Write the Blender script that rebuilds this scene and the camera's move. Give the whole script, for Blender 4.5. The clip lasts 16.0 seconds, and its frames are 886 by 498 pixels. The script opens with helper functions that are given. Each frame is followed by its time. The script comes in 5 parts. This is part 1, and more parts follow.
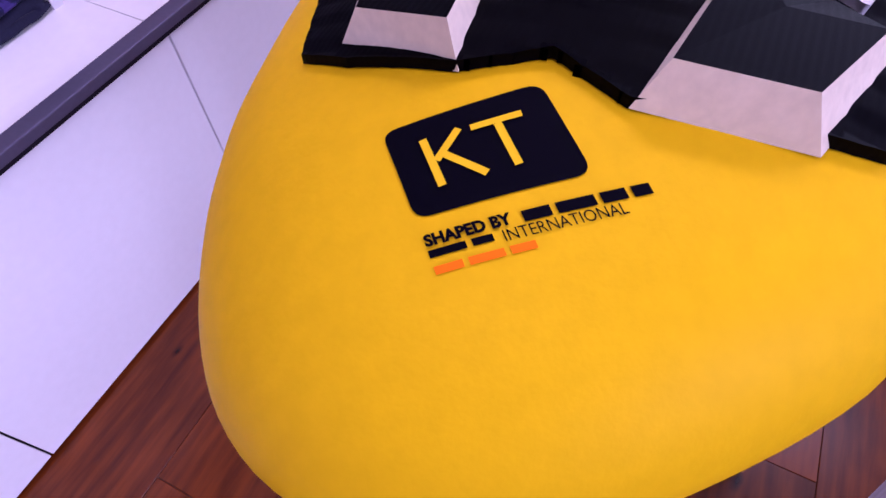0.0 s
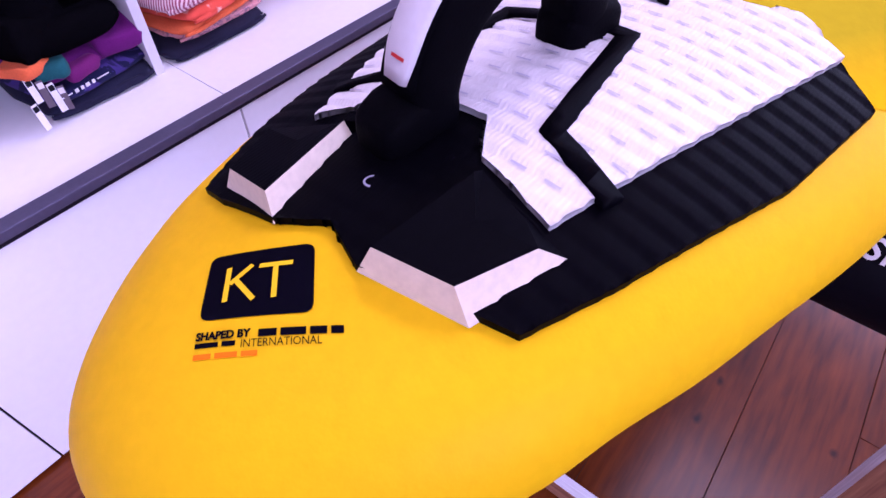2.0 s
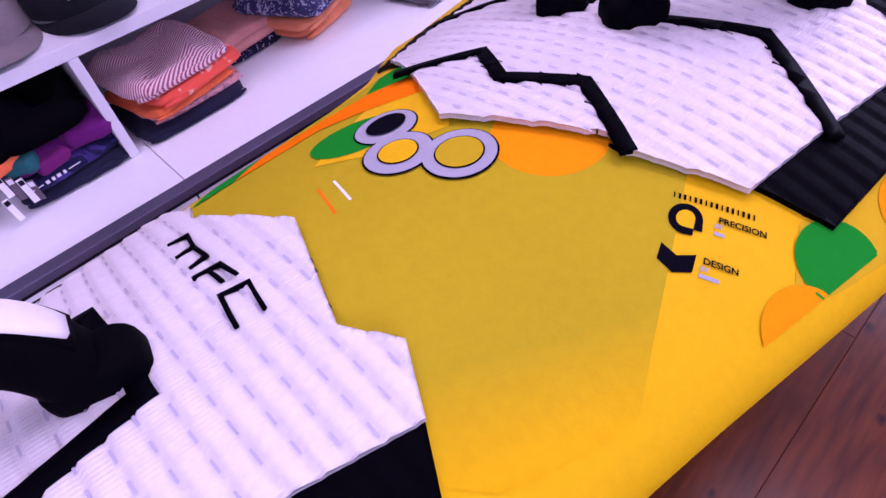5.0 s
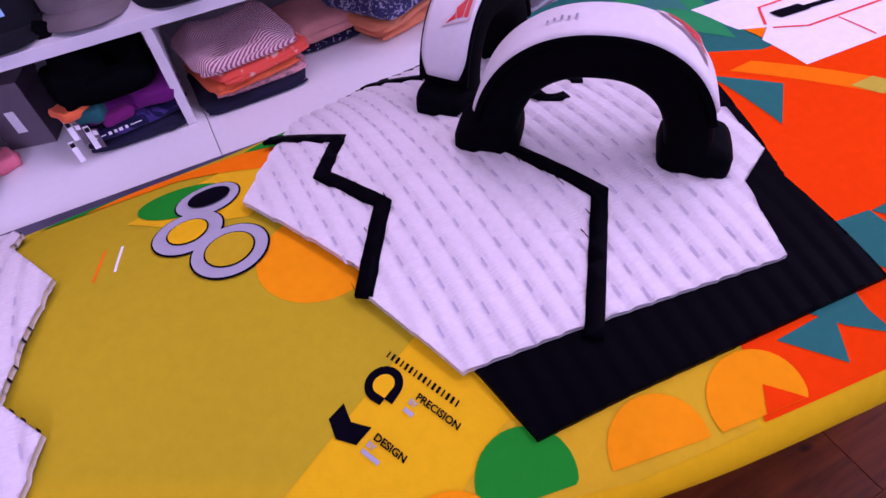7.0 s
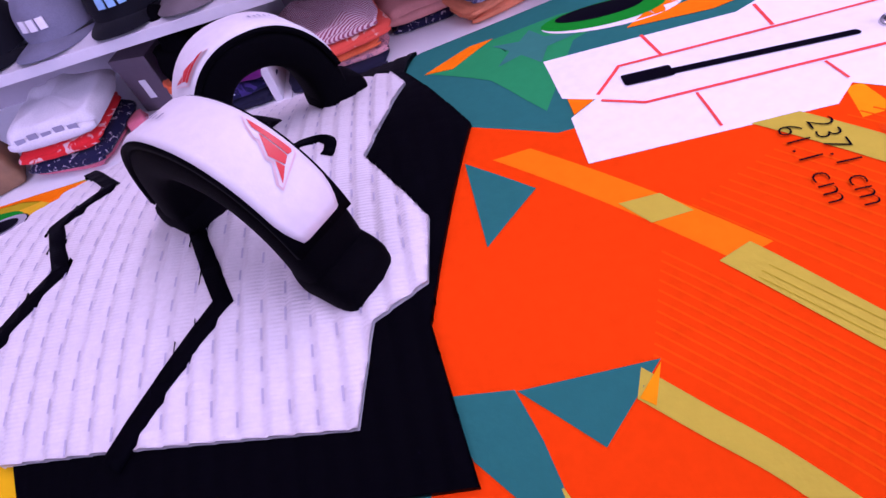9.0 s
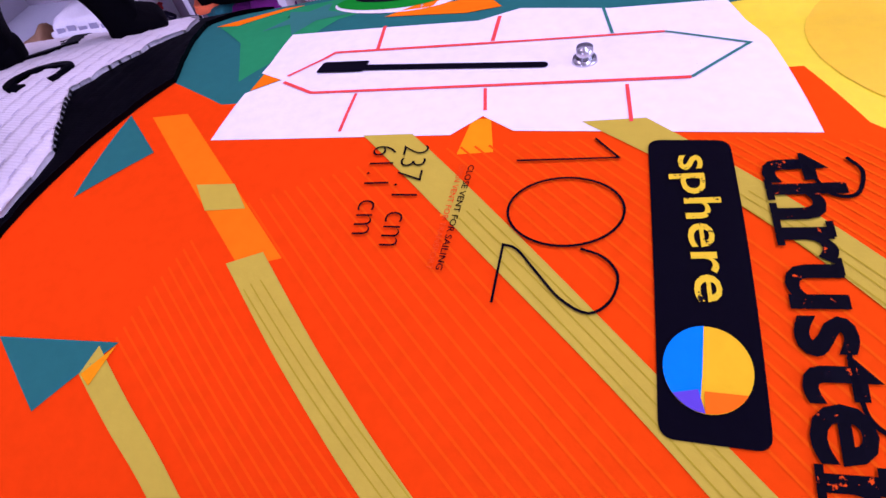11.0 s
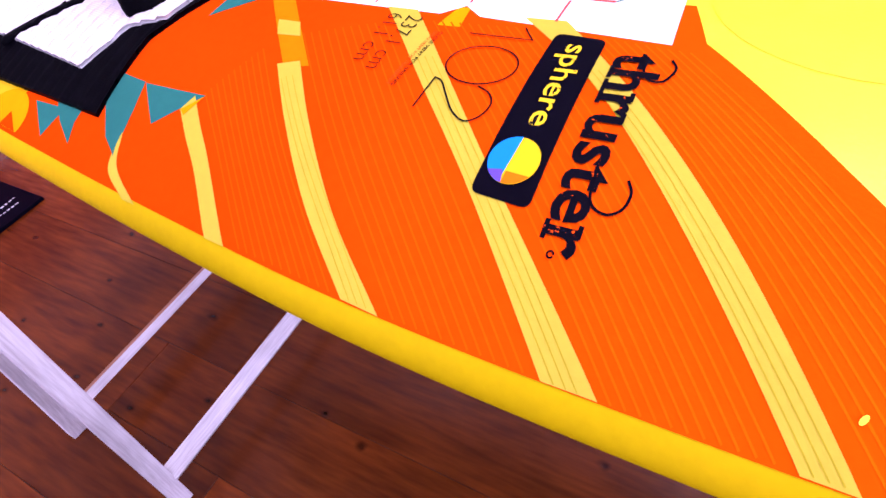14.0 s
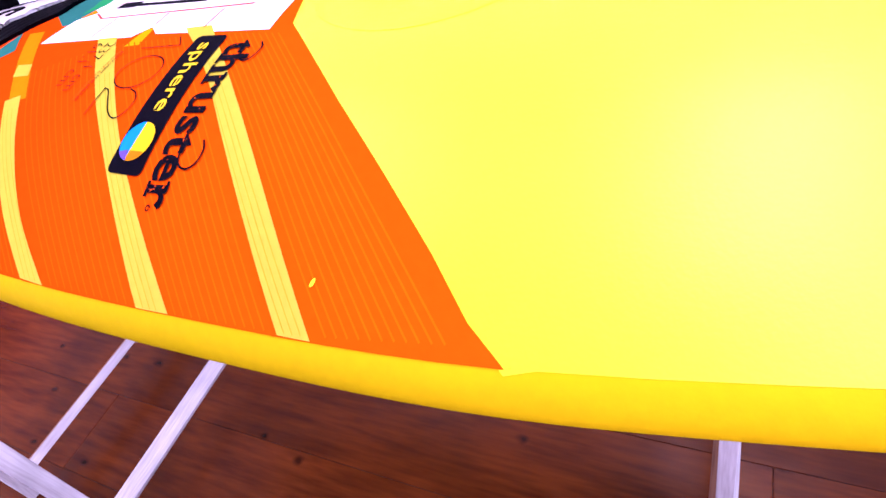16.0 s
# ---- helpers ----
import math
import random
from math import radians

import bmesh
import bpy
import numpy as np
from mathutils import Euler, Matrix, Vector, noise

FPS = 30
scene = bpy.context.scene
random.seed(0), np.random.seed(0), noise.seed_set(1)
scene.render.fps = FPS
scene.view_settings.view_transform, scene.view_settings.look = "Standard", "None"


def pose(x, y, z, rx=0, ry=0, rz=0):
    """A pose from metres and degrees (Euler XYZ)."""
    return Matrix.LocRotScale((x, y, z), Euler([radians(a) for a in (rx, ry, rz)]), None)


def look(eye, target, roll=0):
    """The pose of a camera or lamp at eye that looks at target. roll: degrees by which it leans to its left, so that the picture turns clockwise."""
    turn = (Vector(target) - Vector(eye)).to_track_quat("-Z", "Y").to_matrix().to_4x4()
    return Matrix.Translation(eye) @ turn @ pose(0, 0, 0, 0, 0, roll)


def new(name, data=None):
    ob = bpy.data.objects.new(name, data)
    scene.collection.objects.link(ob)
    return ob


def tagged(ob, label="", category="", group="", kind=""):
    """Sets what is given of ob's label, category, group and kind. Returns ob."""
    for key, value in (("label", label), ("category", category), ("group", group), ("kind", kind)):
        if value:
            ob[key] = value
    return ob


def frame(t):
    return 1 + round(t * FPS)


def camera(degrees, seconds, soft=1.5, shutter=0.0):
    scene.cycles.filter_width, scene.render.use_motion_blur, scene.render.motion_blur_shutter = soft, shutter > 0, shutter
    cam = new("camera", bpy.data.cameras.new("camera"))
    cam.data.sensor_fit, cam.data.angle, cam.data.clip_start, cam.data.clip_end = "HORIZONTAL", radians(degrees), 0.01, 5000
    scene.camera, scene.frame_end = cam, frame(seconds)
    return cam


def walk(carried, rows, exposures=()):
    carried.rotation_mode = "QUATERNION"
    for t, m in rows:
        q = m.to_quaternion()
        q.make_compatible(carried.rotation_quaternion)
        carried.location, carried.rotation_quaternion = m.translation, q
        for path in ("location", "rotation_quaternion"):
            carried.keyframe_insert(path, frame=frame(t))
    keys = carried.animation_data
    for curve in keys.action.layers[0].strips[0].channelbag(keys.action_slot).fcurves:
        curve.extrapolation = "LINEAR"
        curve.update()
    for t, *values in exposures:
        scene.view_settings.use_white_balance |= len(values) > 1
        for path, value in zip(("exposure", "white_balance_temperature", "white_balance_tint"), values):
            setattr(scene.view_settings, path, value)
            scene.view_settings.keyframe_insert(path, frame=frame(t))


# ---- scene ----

# ================= camera and walk =================
cam = camera(76, 16.0)
PATH = [
    (0, (-0.0132, -0.0308, 0.8007), (0.1929, 0.0711, 0.4492), -0.19),
    (0.5, (-0.0388, -0.0370, 0.8198), (0.1783, 0.0696, 0.4764), 0.63),
    (1, (-0.0534, -0.0486, 0.8295), (0.1820, 0.0600, 0.4990), 2.91),
    (1.5, (-0.0187, -0.0756, 0.8345), (0.2139, 0.0507, 0.5083), 2.41),
    (2, (0.0161, -0.1207, 0.8606), (0.2347, 0.0441, 0.5421), 0.93),
    (2.5, (0.0488, -0.1521, 0.8840), (0.2615, 0.0334, 0.5729), -1.49),
    (3, (0.0758, -0.1585, 0.9021), (0.2980, 0.0172, 0.5920), 0.92),
    (3.5, (0.1250, -0.1688, 0.8968), (0.3470, 0.0144, 0.5910), -0.48),
    (4, (0.1821, -0.1814, 0.9037), (0.3860, 0.0114, 0.5912), -3.72),
    (4.5, (0.2352, -0.1842, 0.9006), (0.4355, 0.0158, 0.5903), -4.43),
    (4.7, (0.2624, -0.1924, 0.9128), (0.4443, 0.0173, 0.5976), -7.58),
    (6.8, (0.4495, -0.2826, 0.9338), (0.5807, -0.0187, 0.6346), -5.91),
    (7, (0.4862, -0.2770, 0.9461), (0.5910, -0.0199, 0.6309), -7.03),
    (7.5, (0.5609, -0.2657, 0.9355), (0.6379, -0.0008, 0.6188), -9.62),
    (8, (0.6401, -0.2628, 0.9424), (0.6740, 0.0006, 0.6170), -14.46),
    (8.5, (0.7191, -0.2798, 0.9322), (0.7084, -0.0033, 0.6163), -19.69),
    (9, (0.7925, -0.2895, 0.9267), (0.7564, -0.0113, 0.6142), -20.62),
    (9.5, (0.8458, -0.2928, 0.8946), (0.8097, 0.0105, 0.6063), -15.84),
    (9.7, (0.8842, -0.2686, 0.8921), (0.8196, 0.0169, 0.5909), -19.35),
    (11.8, (1.0566, -0.2990, 0.8444), (0.9421, -0.0435, 0.5312), -13.32),
    (12, (1.0611, -0.3083, 0.8373), (0.9363, -0.0554, 0.5261), -13.52),
    (12.5, (1.0592, -0.3353, 0.8348), (0.9292, -0.0691, 0.5370), -10.77),
    (13, (1.0564, -0.3675, 0.8468), (0.9294, -0.0921, 0.5562), -8.35),
    (13.5, (1.0666, -0.3892, 0.8704), (0.9469, -0.1247, 0.5669), -7.37),
    (14, (1.1649, -0.3785, 0.8817), (0.9880, -0.1520, 0.5754), -13.47),
    (14.5, (1.2278, -0.3793, 0.8557), (1.0264, -0.1505, 0.5668), -15.44),
    (15, (1.2707, -0.3720, 0.8587), (1.0681, -0.1533, 0.5628), -18.92),
    (15.5, (1.3308, -0.3586, 0.8410), (1.1234, -0.1345, 0.5526), -22.09),
    (16, (1.3845, -0.3589, 0.8457), (1.2012, -0.1196, 0.5533), -22.42),
]

EXPOSURES = [
    (0, -0.10, 5600, 12), (0.8, 0.08, 5500, 12), (1.5, 0.12, 5500, 12), (2.5, 0.18, 5500, 12), (3.5, 0.12, 5500, 12), (4.6, -0.06, 5650, 16), (6.8, -0.60, 5750, 24), (8, -0.56, 5750, 23),
    (9.5, -0.42, 5550, 16), (11.8, -0.50, 5550, 15), (13, -0.22, 5650, 11), (13.5, 0.1, 5850, 8), (14, 0.48, 6050, 5), (14.5, 0.63, 6100, 4), (16, 0.68, 5900, 7),
]
walk(cam, [(t, look(e, g, r)) for t, e, g, r in PATH], EXPOSURES)

# ================= world and lights =================
world = bpy.data.worlds.new("world")
scene.world = world
world.use_nodes = True
wn = world.node_tree.nodes
sky = wn.new("ShaderNodeTexSky")
sky.sky_type, sky.sun_disc = "NISHITA", False
sky.sun_elevation, sky.sun_rotation = radians(40), radians(60)
world.node_tree.links.new(sky.outputs[0], wn["Background"].inputs[0])
wn["Background"].inputs[1].default_value = 0.1


def area(name, eye, target, sx, sy, power, color, spread=180):
    lamp = bpy.data.lights.new(name, "AREA")
    lamp.shape, lamp.size, lamp.size_y, lamp.energy, lamp.color = "RECTANGLE", sx, sy, power, color
    lamp.spread = radians(spread)
    ob = new(name, lamp)
    ob.matrix_world = look(eye, target)
    return ob


area("window_daylight", (3.95, -0.9, 1.45), (0.0, -0.6, 0.8), 2.2, 1.7, 80, (0.76, 0.66, 1.0))
# Added fill aimed at the cabinet fronts; the south wall has no opening.
area("doorway_daylight", (-1.0, -2.55, 1.35), (-0.92, 0.6, 0.15), 1.8, 1.9, 47, (0.74, 0.62, 1.0), 74)
# Unseen overhead lamps, assumed and added to light the deck, shelves and floor.
area("ceiling_tube_light", (-0.2, 0.1, 2.60), (-0.2, 0.1, 0.0), 0.3, 1.5, 14, (0.97, 0.71, 0.96))
area("ceiling_tube_light", (2.0, -1.15, 2.60), (2.0, -1.15, 0.0), 0.5, 1.5, 22, (0.80, 0.66, 1.0))
area("ceiling_tube_light", (1.5, 0.2, 2.60), (1.5, 0.2, 0.0), 0.3, 1.5, 33, (0.97, 0.71, 0.96))

# ================= materials =================


def mat(name, color, rough=0.5, metal=0.0, var=0.06, scale=6.0, fine=0.04, fscale=90.0, bump=0.0, bscale=200.0, coat=0.0, island=0.0, spec=0.5, sheen=0.0):
    """A principled material whose colour varies at two scales, with an optional fine relief."""
    m = bpy.data.materials.new(name)
    m.use_nodes = True
    nt = m.node_tree
    b = nt.nodes["Principled BSDF"]
    b.inputs["Roughness"].default_value, b.inputs["Metallic"].default_value = rough, metal
    b.inputs["Coat Weight"].default_value, b.inputs["Coat Roughness"].default_value = coat, 0.12
    b.inputs["Specular IOR Level"].default_value = spec
    b.inputs["Sheen Weight"].default_value = sheen
    tex = nt.nodes.new("ShaderNodeTexCoord")
    acc = None
    for sc, amt in ((scale, var), (fscale, fine)):
        n = nt.nodes.new("ShaderNodeTexNoise")
        n.inputs["Scale"].default_value, n.inputs["Detail"].default_value = sc, 4
        nt.links.new(tex.outputs["Object"], n.inputs["Vector"])
        k = nt.nodes.new("ShaderNodeMapRange")
        k.inputs["From Min"].default_value, k.inputs["From Max"].default_value = 0.3, 0.7
        k.inputs["To Min"].default_value, k.inputs["To Max"].default_value = 1 - amt, 1 + amt
        nt.links.new(n.outputs["Fac"], k.inputs["Value"])
        if acc is None:
            acc = k.outputs[0]
        else:
            mu = nt.nodes.new("ShaderNodeMath")
            mu.operation = "MULTIPLY"
            nt.links.new(acc, mu.inputs[0])
            nt.links.new(k.outputs[0], mu.inputs[1])
            acc = mu.outputs[0]
    if island:
        info = nt.nodes.new("ShaderNodeObjectInfo")
        k = nt.nodes.new("ShaderNodeMapRange")
        k.inputs["To Min"].default_value, k.inputs["To Max"].default_value = 1 - island, 1 + island
        nt.links.new(info.outputs["Random"], k.inputs["Value"])
        mu = nt.nodes.new("ShaderNodeMath")
        mu.operation = "MULTIPLY"
        nt.links.new(acc, mu.inputs[0])
        nt.links.new(k.outputs[0], mu.inputs[1])
        acc = mu.outputs[0]
    hsv = nt.nodes.new("ShaderNodeHueSaturation")
    hsv.inputs["Color"].default_value = (*color, 1)
    nt.links.new(acc, hsv.inputs["Value"])
    nt.links.new(hsv.outputs[0], b.inputs["Base Color"])
    if bump:
        n = nt.nodes.new("ShaderNodeTexNoise")
        n.inputs["Scale"].default_value, n.inputs["Detail"].default_value = bscale, 3
        nt.links.new(tex.outputs["Object"], n.inputs["Vector"])
        bp = nt.nodes.new("ShaderNodeBump")
        bp.inputs["Strength"].default_value, bp.inputs["Distance"].default_value = bump, 0.002
        nt.links.new(n.outputs["Fac"], bp.inputs["Height"])
        nt.links.new(bp.outputs[0], b.inputs["Normal"])
    return m


def wood(name, dark, light, rough=0.35, stretch=14.0, scale=7.0, island=0.12, coat=0.0, bump=0.15, knots=False):
    """Long-grained wood: stretched noise between two browns, with darker knots and pores."""
    m = bpy.data.materials.new(name)
    m.use_nodes = True
    nt = m.node_tree
    b = nt.nodes["Principled BSDF"]
    b.inputs["Roughness"].default_value, b.inputs["Coat Weight"].default_value = rough, coat
    b.inputs["Coat Roughness"].default_value = 0.25
    b.inputs["Specular IOR Level"].default_value = 0.26 if knots else 0.45
    tex = nt.nodes.new("ShaderNodeTexCoord")
    info = nt.nodes.new("ShaderNodeObjectInfo")
    off = nt.nodes.new("ShaderNodeVectorMath")
    off.operation = "MULTIPLY_ADD"
    cmb = nt.nodes.new("ShaderNodeCombineXYZ")
    for k in range(3):
        nt.links.new(info.outputs["Random"], cmb.inputs[k])
    off.inputs[1].default_value = (17.0, 31.0, 7.0)
    nt.links.new(cmb.outputs[0], off.inputs[0])
    nt.links.new(tex.outputs["Object"], off.inputs[2])
    mp = nt.nodes.new("ShaderNodeMapping")
    mp.inputs["Scale"].default_value = (1.0, stretch, stretch)
    nt.links.new(off.outputs[0], mp.inputs["Vector"])
    n1 = nt.nodes.new("ShaderNodeTexNoise")
    n1.inputs["Scale"].default_value, n1.inputs["Detail"].default_value, n1.inputs["Distortion"].default_value = scale * 0.35, 6, 1.6 if knots else 1.2
    nt.links.new(mp.outputs[0], n1.inputs["Vector"])
    n2 = nt.nodes.new("ShaderNodeTexNoise")
    n2.inputs["Scale"].default_value, n2.inputs["Detail"].default_value = scale * 2.2, 8
    nt.links.new(mp.outputs[0], n2.inputs["Vector"])
    n3 = nt.nodes.new("ShaderNodeTexNoise")
    n3.inputs["Scale"].default_value, n3.inputs["Detail"].default_value, n3.inputs["Distortion"].default_value = 3.2, 3, 0.6
    nt.links.new(off.outputs[0], n3.inputs["Vector"])
    mix = nt.nodes.new("ShaderNodeMath")
    mix.operation = "MULTIPLY_ADD"
    mix.inputs[1].default_value = 0.55
    nt.links.new(n2.outputs["Fac"], mix.inputs[0])
    half = nt.nodes.new("ShaderNodeMath")
    half.operation = "MULTIPLY"
    half.inputs[1].default_value = 0.45
    nt.links.new(n1.outputs["Fac"], half.inputs[0])
    nt.links.new(half.outputs[0], mix.inputs[2])
    ramp = nt.nodes.new("ShaderNodeValToRGB")
    ramp.color_ramp.elements[0].position, ramp.color_ramp.elements[0].color = 0.28 if knots else 0.36, (*dark, 1)
    ramp.color_ramp.elements[1].position, ramp.color_ramp.elements[1].color = 0.70 if knots else 0.62, (*light, 1)
    nt.links.new(mix.outputs[0], ramp.inputs[0])
    k3 = nt.nodes.new("ShaderNodeMapRange")
    k3.inputs["From Min"].default_value, k3.inputs["From Max"].default_value = 0.35, 0.65
    k3.inputs["To Min"].default_value, k3.inputs["To Max"].default_value = 0.72, 1.12
    nt.links.new(n3.outputs["Fac"], k3.inputs["Value"])
    kr = nt.nodes.new("ShaderNodeMapRange")
    kr.inputs["To Min"].default_value, kr.inputs["To Max"].default_value = 1 - island, 1 + island
    nt.links.new(info.outputs["Random"], kr.inputs["Value"])
    mu = nt.nodes.new("ShaderNodeMath")
    mu.operation = "MULTIPLY"
    nt.links.new(k3.outputs[0], mu.inputs[0])
    nt.links.new(kr.outputs[0], mu.inputs[1])
    value = mu.outputs[0]
    if knots:
        km = nt.nodes.new("ShaderNodeMapping")
        km.inputs["Scale"].default_value = (1.0, 1.7, 1.0)
        nt.links.new(off.outputs[0], km.inputs["Vector"])
        wob = nt.nodes.new("ShaderNodeTexNoise")
        wob.inputs["Scale"].default_value = 22.0
        nt.links.new(off.outputs[0], wob.inputs["Vector"])
        add = nt.nodes.new("ShaderNodeMixRGB")
        add.blend_type, add.inputs[0].default_value = "ADD", 0.035
        nt.links.new(km.outputs[0], add.inputs[1])
        nt.links.new(wob.outputs["Color"], add.inputs[2])
        vo = nt.nodes.new("ShaderNodeTexVoronoi")
        vo.voronoi_dimensions = "2D"
        vo.inputs["Scale"].default_value, vo.inputs["Randomness"].default_value = 3.6, 1.0
        nt.links.new(add.outputs[0], vo.inputs["Vector"])
        kk = nt.nodes.new("ShaderNodeMapRange")
        kk.inputs["From Min"].default_value, kk.inputs["From Max"].default_value = 0.015, 0.06
        kk.inputs["To Min"].default_value, kk.inputs["To Max"].default_value = 0.22, 1.0
        nt.links.new(vo.outputs["Distance"], kk.inputs["Value"])
        m2 = nt.nodes.new("ShaderNodeMath")
        m2.operation = "MULTIPLY"
        nt.links.new(value, m2.inputs[0])
        nt.links.new(kk.outputs[0], m2.inputs[1])
        value = m2.outputs[0]
    hsv = nt.nodes.new("ShaderNodeHueSaturation")
    nt.links.new(ramp.outputs[0], hsv.inputs["Color"])
    nt.links.new(value, hsv.inputs["Value"])
    nt.links.new(hsv.outputs[0], b.inputs["Base Color"])
    bp = nt.nodes.new("ShaderNodeBump")
    bp.inputs["Strength"].default_value, bp.inputs["Distance"].default_value = bump, 0.001
    nt.links.new(n2.outputs["Fac"], bp.inputs["Height"])
    nt.links.new(bp.outputs[0], b.inputs["Normal"])
    return m


def foam(name, color, rough=0.7, var=0.05, ribs=True, spec=0.4):
    """Ribbed EVA foam: fine parallel ribs and a soft mottling."""
    m = mat(name, color, rough, 0, var, 14.0, 0.04, 300.0, spec=spec)
    nt = m.node_tree
    b = nt.nodes["Principled BSDF"]
    tex = nt.nodes.new("ShaderNodeTexCoord")
    w = nt.nodes.new("ShaderNodeTexWave")
    w.bands_direction = "Y"
    w.inputs["Scale"].default_value, w.inputs["Distortion"].default_value = 140.0, 1.0
    w.inputs["Detail Scale"].default_value = 30.0
    nt.links.new(tex.outputs["Object"], w.inputs["Vector"])
    bp = nt.nodes.new("ShaderNodeBump")
    bp.inputs["Strength"].default_value, bp.inputs["Distance"].default_value = 0.35 if ribs else 0.1, 0.0006
    nt.links.new(w.outputs["Fac"], bp.inputs["Height"])
    nt.links.new(bp.outputs[0], b.inputs["Normal"])
    return m


def paint(name, color, rough=0.5, coat=0.0, var=0.05, spec=0.0):
    return mat(name, color, rough, 0, var, 5.0, 0.03, 160.0, 0.05, 500.0, coat, spec=spec)


M_YELLOW = paint("golden_yellow_lacquer", (0.73, 0.43, 0.001), spec=0.04)
M_MUSTARD = paint("mustard_lacquer", (0.49, 0.345, 0.012))
M_MUSTARD2 = paint("light_mustard_lacquer", (0.60, 0.385, 0.012))
M_LEMON = paint("lemon_lacquer", (0.84, 0.70, 0.014), 0.38, spec=0.32)
M_LEMON_DEEP = paint("deep_lemon_lacquer", (0.82, 0.57, 0.010), 0.35, spec=0.32)
M_ORANGE = paint("orange_lacquer", (0.85, 0.18, 0.001))
M_AMBER = paint("amber_lacquer", (0.82, 0.29, 0.001))
M_PALE = paint("pale_olive_yellow_lacquer", (0.50, 0.40, 0.045))
M_PALELINE = paint("olive_line_lacquer", (0.41, 0.335, 0.022))
M_TEAL = paint("teal_lacquer", (0.028, 0.145, 0.125))
M_TEAL2 = paint("grey_teal_lacquer", (0.045, 0.19, 0.15))
M_SEAGREEN = paint("sea_green_lacquer", (0.03, 0.26, 0.09))
M_GREEN = paint("green_lacquer", (0.015, 0.24, 0.02))
M_SILVER = paint("silver_grey_lacquer", (0.36, 0.35, 0.42))
M_INK = paint("black_ink", (0.0018, 0.0013, 0.005), 0.6, spec=0.02)
M_INKRED = paint("red_ink", (0.75, 0.07, 0.01))
M_INKORANGE = paint("orange_ink", (0.9, 0.17, 0.005))
M_INKYEL = paint("yellow_ink", (0.80, 0.50, 0.012))
M_BLUE = paint("blue_ink", (0.02, 0.22, 0.80))
M_VIOLET = paint("violet_ink", (0.12, 0.07, 0.5))
M_WHITEP = paint("white_panel_lacquer", (0.80, 0.78, 0.80), 0.03)
M_SEAM = paint("red_seam_lacquer", (0.75, 0.07, 0.06))
M_STEEL = mat("stainless_steel", (0.62, 0.62, 0.64), 0.25, 1.0)
M_FOAMW = foam("white_grip_foam", (0.67, 0.63, 0.66), 0.40)
M_FOAMK = foam("black_grip_foam", (0.0008, 0.0006, 0.0020), 0.55, ribs=False, spec=0.02)
M_FOAMC = mat("cream_kick_foam", (0.68, 0.58, 0.46), 0.7, 0, 0.06, 30.0, 0.06, 300.0, 0.1)
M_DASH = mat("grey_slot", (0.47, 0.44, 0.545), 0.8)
M_NEO = mat("black_neoprene", (0.0009, 0.0007, 0.0018), 0.7, 0, 0.1, 30, 0.1, 300, 0.15, 900, spec=0.03)
M_COVER = mat("white_strap_cover", (0.66, 0.62, 0.65), 0.6, 0, 0.05, 20, 0.03, 200, 0.08, 600)
M_FLASH = mat("red_rubber_print", (0.55, 0.012, 0.014), 0.4)
M_BLUSH = mat("pink_rubber_print", (0.70, 0.50, 0.52), 0.4)
M_GREYTXT = mat("grey_print", (0.26, 0.25, 0.34), 0.5)
M_CAB = mat("white_melamine", (0.85, 0.84, 0.88), 0.38, 0, 0.03, 2.0, 0.015, 60)
# White melamine greyed down to carry the shade inside the shelving.
M_CAB_DIMMED = mat("dimmed_white_melamine", (0.66, 0.64, 0.69), 0.45, 0, 0.04, 3.0, 0.02, 60)
# White panel, its colour darkened for the shade inside the cubbies.
M_BACK_SHADED = mat("shaded_white_panel", (0.36, 0.33, 0.38), 0.6, 0, 0.04, 2.0, 0.02, 60)
M_RAIL = mat("grey_aluminium_profile", (0.13, 0.12, 0.19), 0.38, 0.55, 0.06, 4, 0.05, 150)
# Near-black for strips that stand in for shade in narrow gaps.
M_GAP_SHADE = mat("gap_shade_black", (0.008, 0.006, 0.012), 0.6, spec=0.2)
M_WALL = mat("white_wall_paint", (0.74, 0.72, 0.76), 0.7, 0, 0.03, 2.0, 0.02, 40, 0.08, 120)
M_CEIL = mat("white_ceiling_paint", (0.78, 0.77, 0.78), 0.8, 0, 0.02, 2.0, 0.02, 40)
M_FLOORGAP = mat("dark_floor_joint", (0.045, 0.015, 0.009), 0.8)
M_FLOOR = wood("reddish_laminate", (0.050, 0.0085, 0.0018), (0.190, 0.040, 0.0072), 0.24, 9.0, 4.0, 0.13, 0.0, 0.08, True)
M_TRESTLE = wood("pale_pine", (0.50, 0.45, 0.50), (0.74, 0.70, 0.76), 0.55, 16.0, 9.0, 0.06)
# The same pine as in shade, browner, for faces turned from the window.
M_TRESTLE_SHADE = wood("shaded_pine", (0.22, 0.09, 0.05), (0.42, 0.2, 0.11), 0.55, 16.0, 9.0, 0.06)
M_TUBE = mat("black_foam_tube", (0.003, 0.0024, 0.005), 0.6, 0, 0.08, 20, 0.08, 300, 0.1, spec=0.05)
M_TXT = mat("white_print", (0.72, 0.70, 0.74), 0.5)



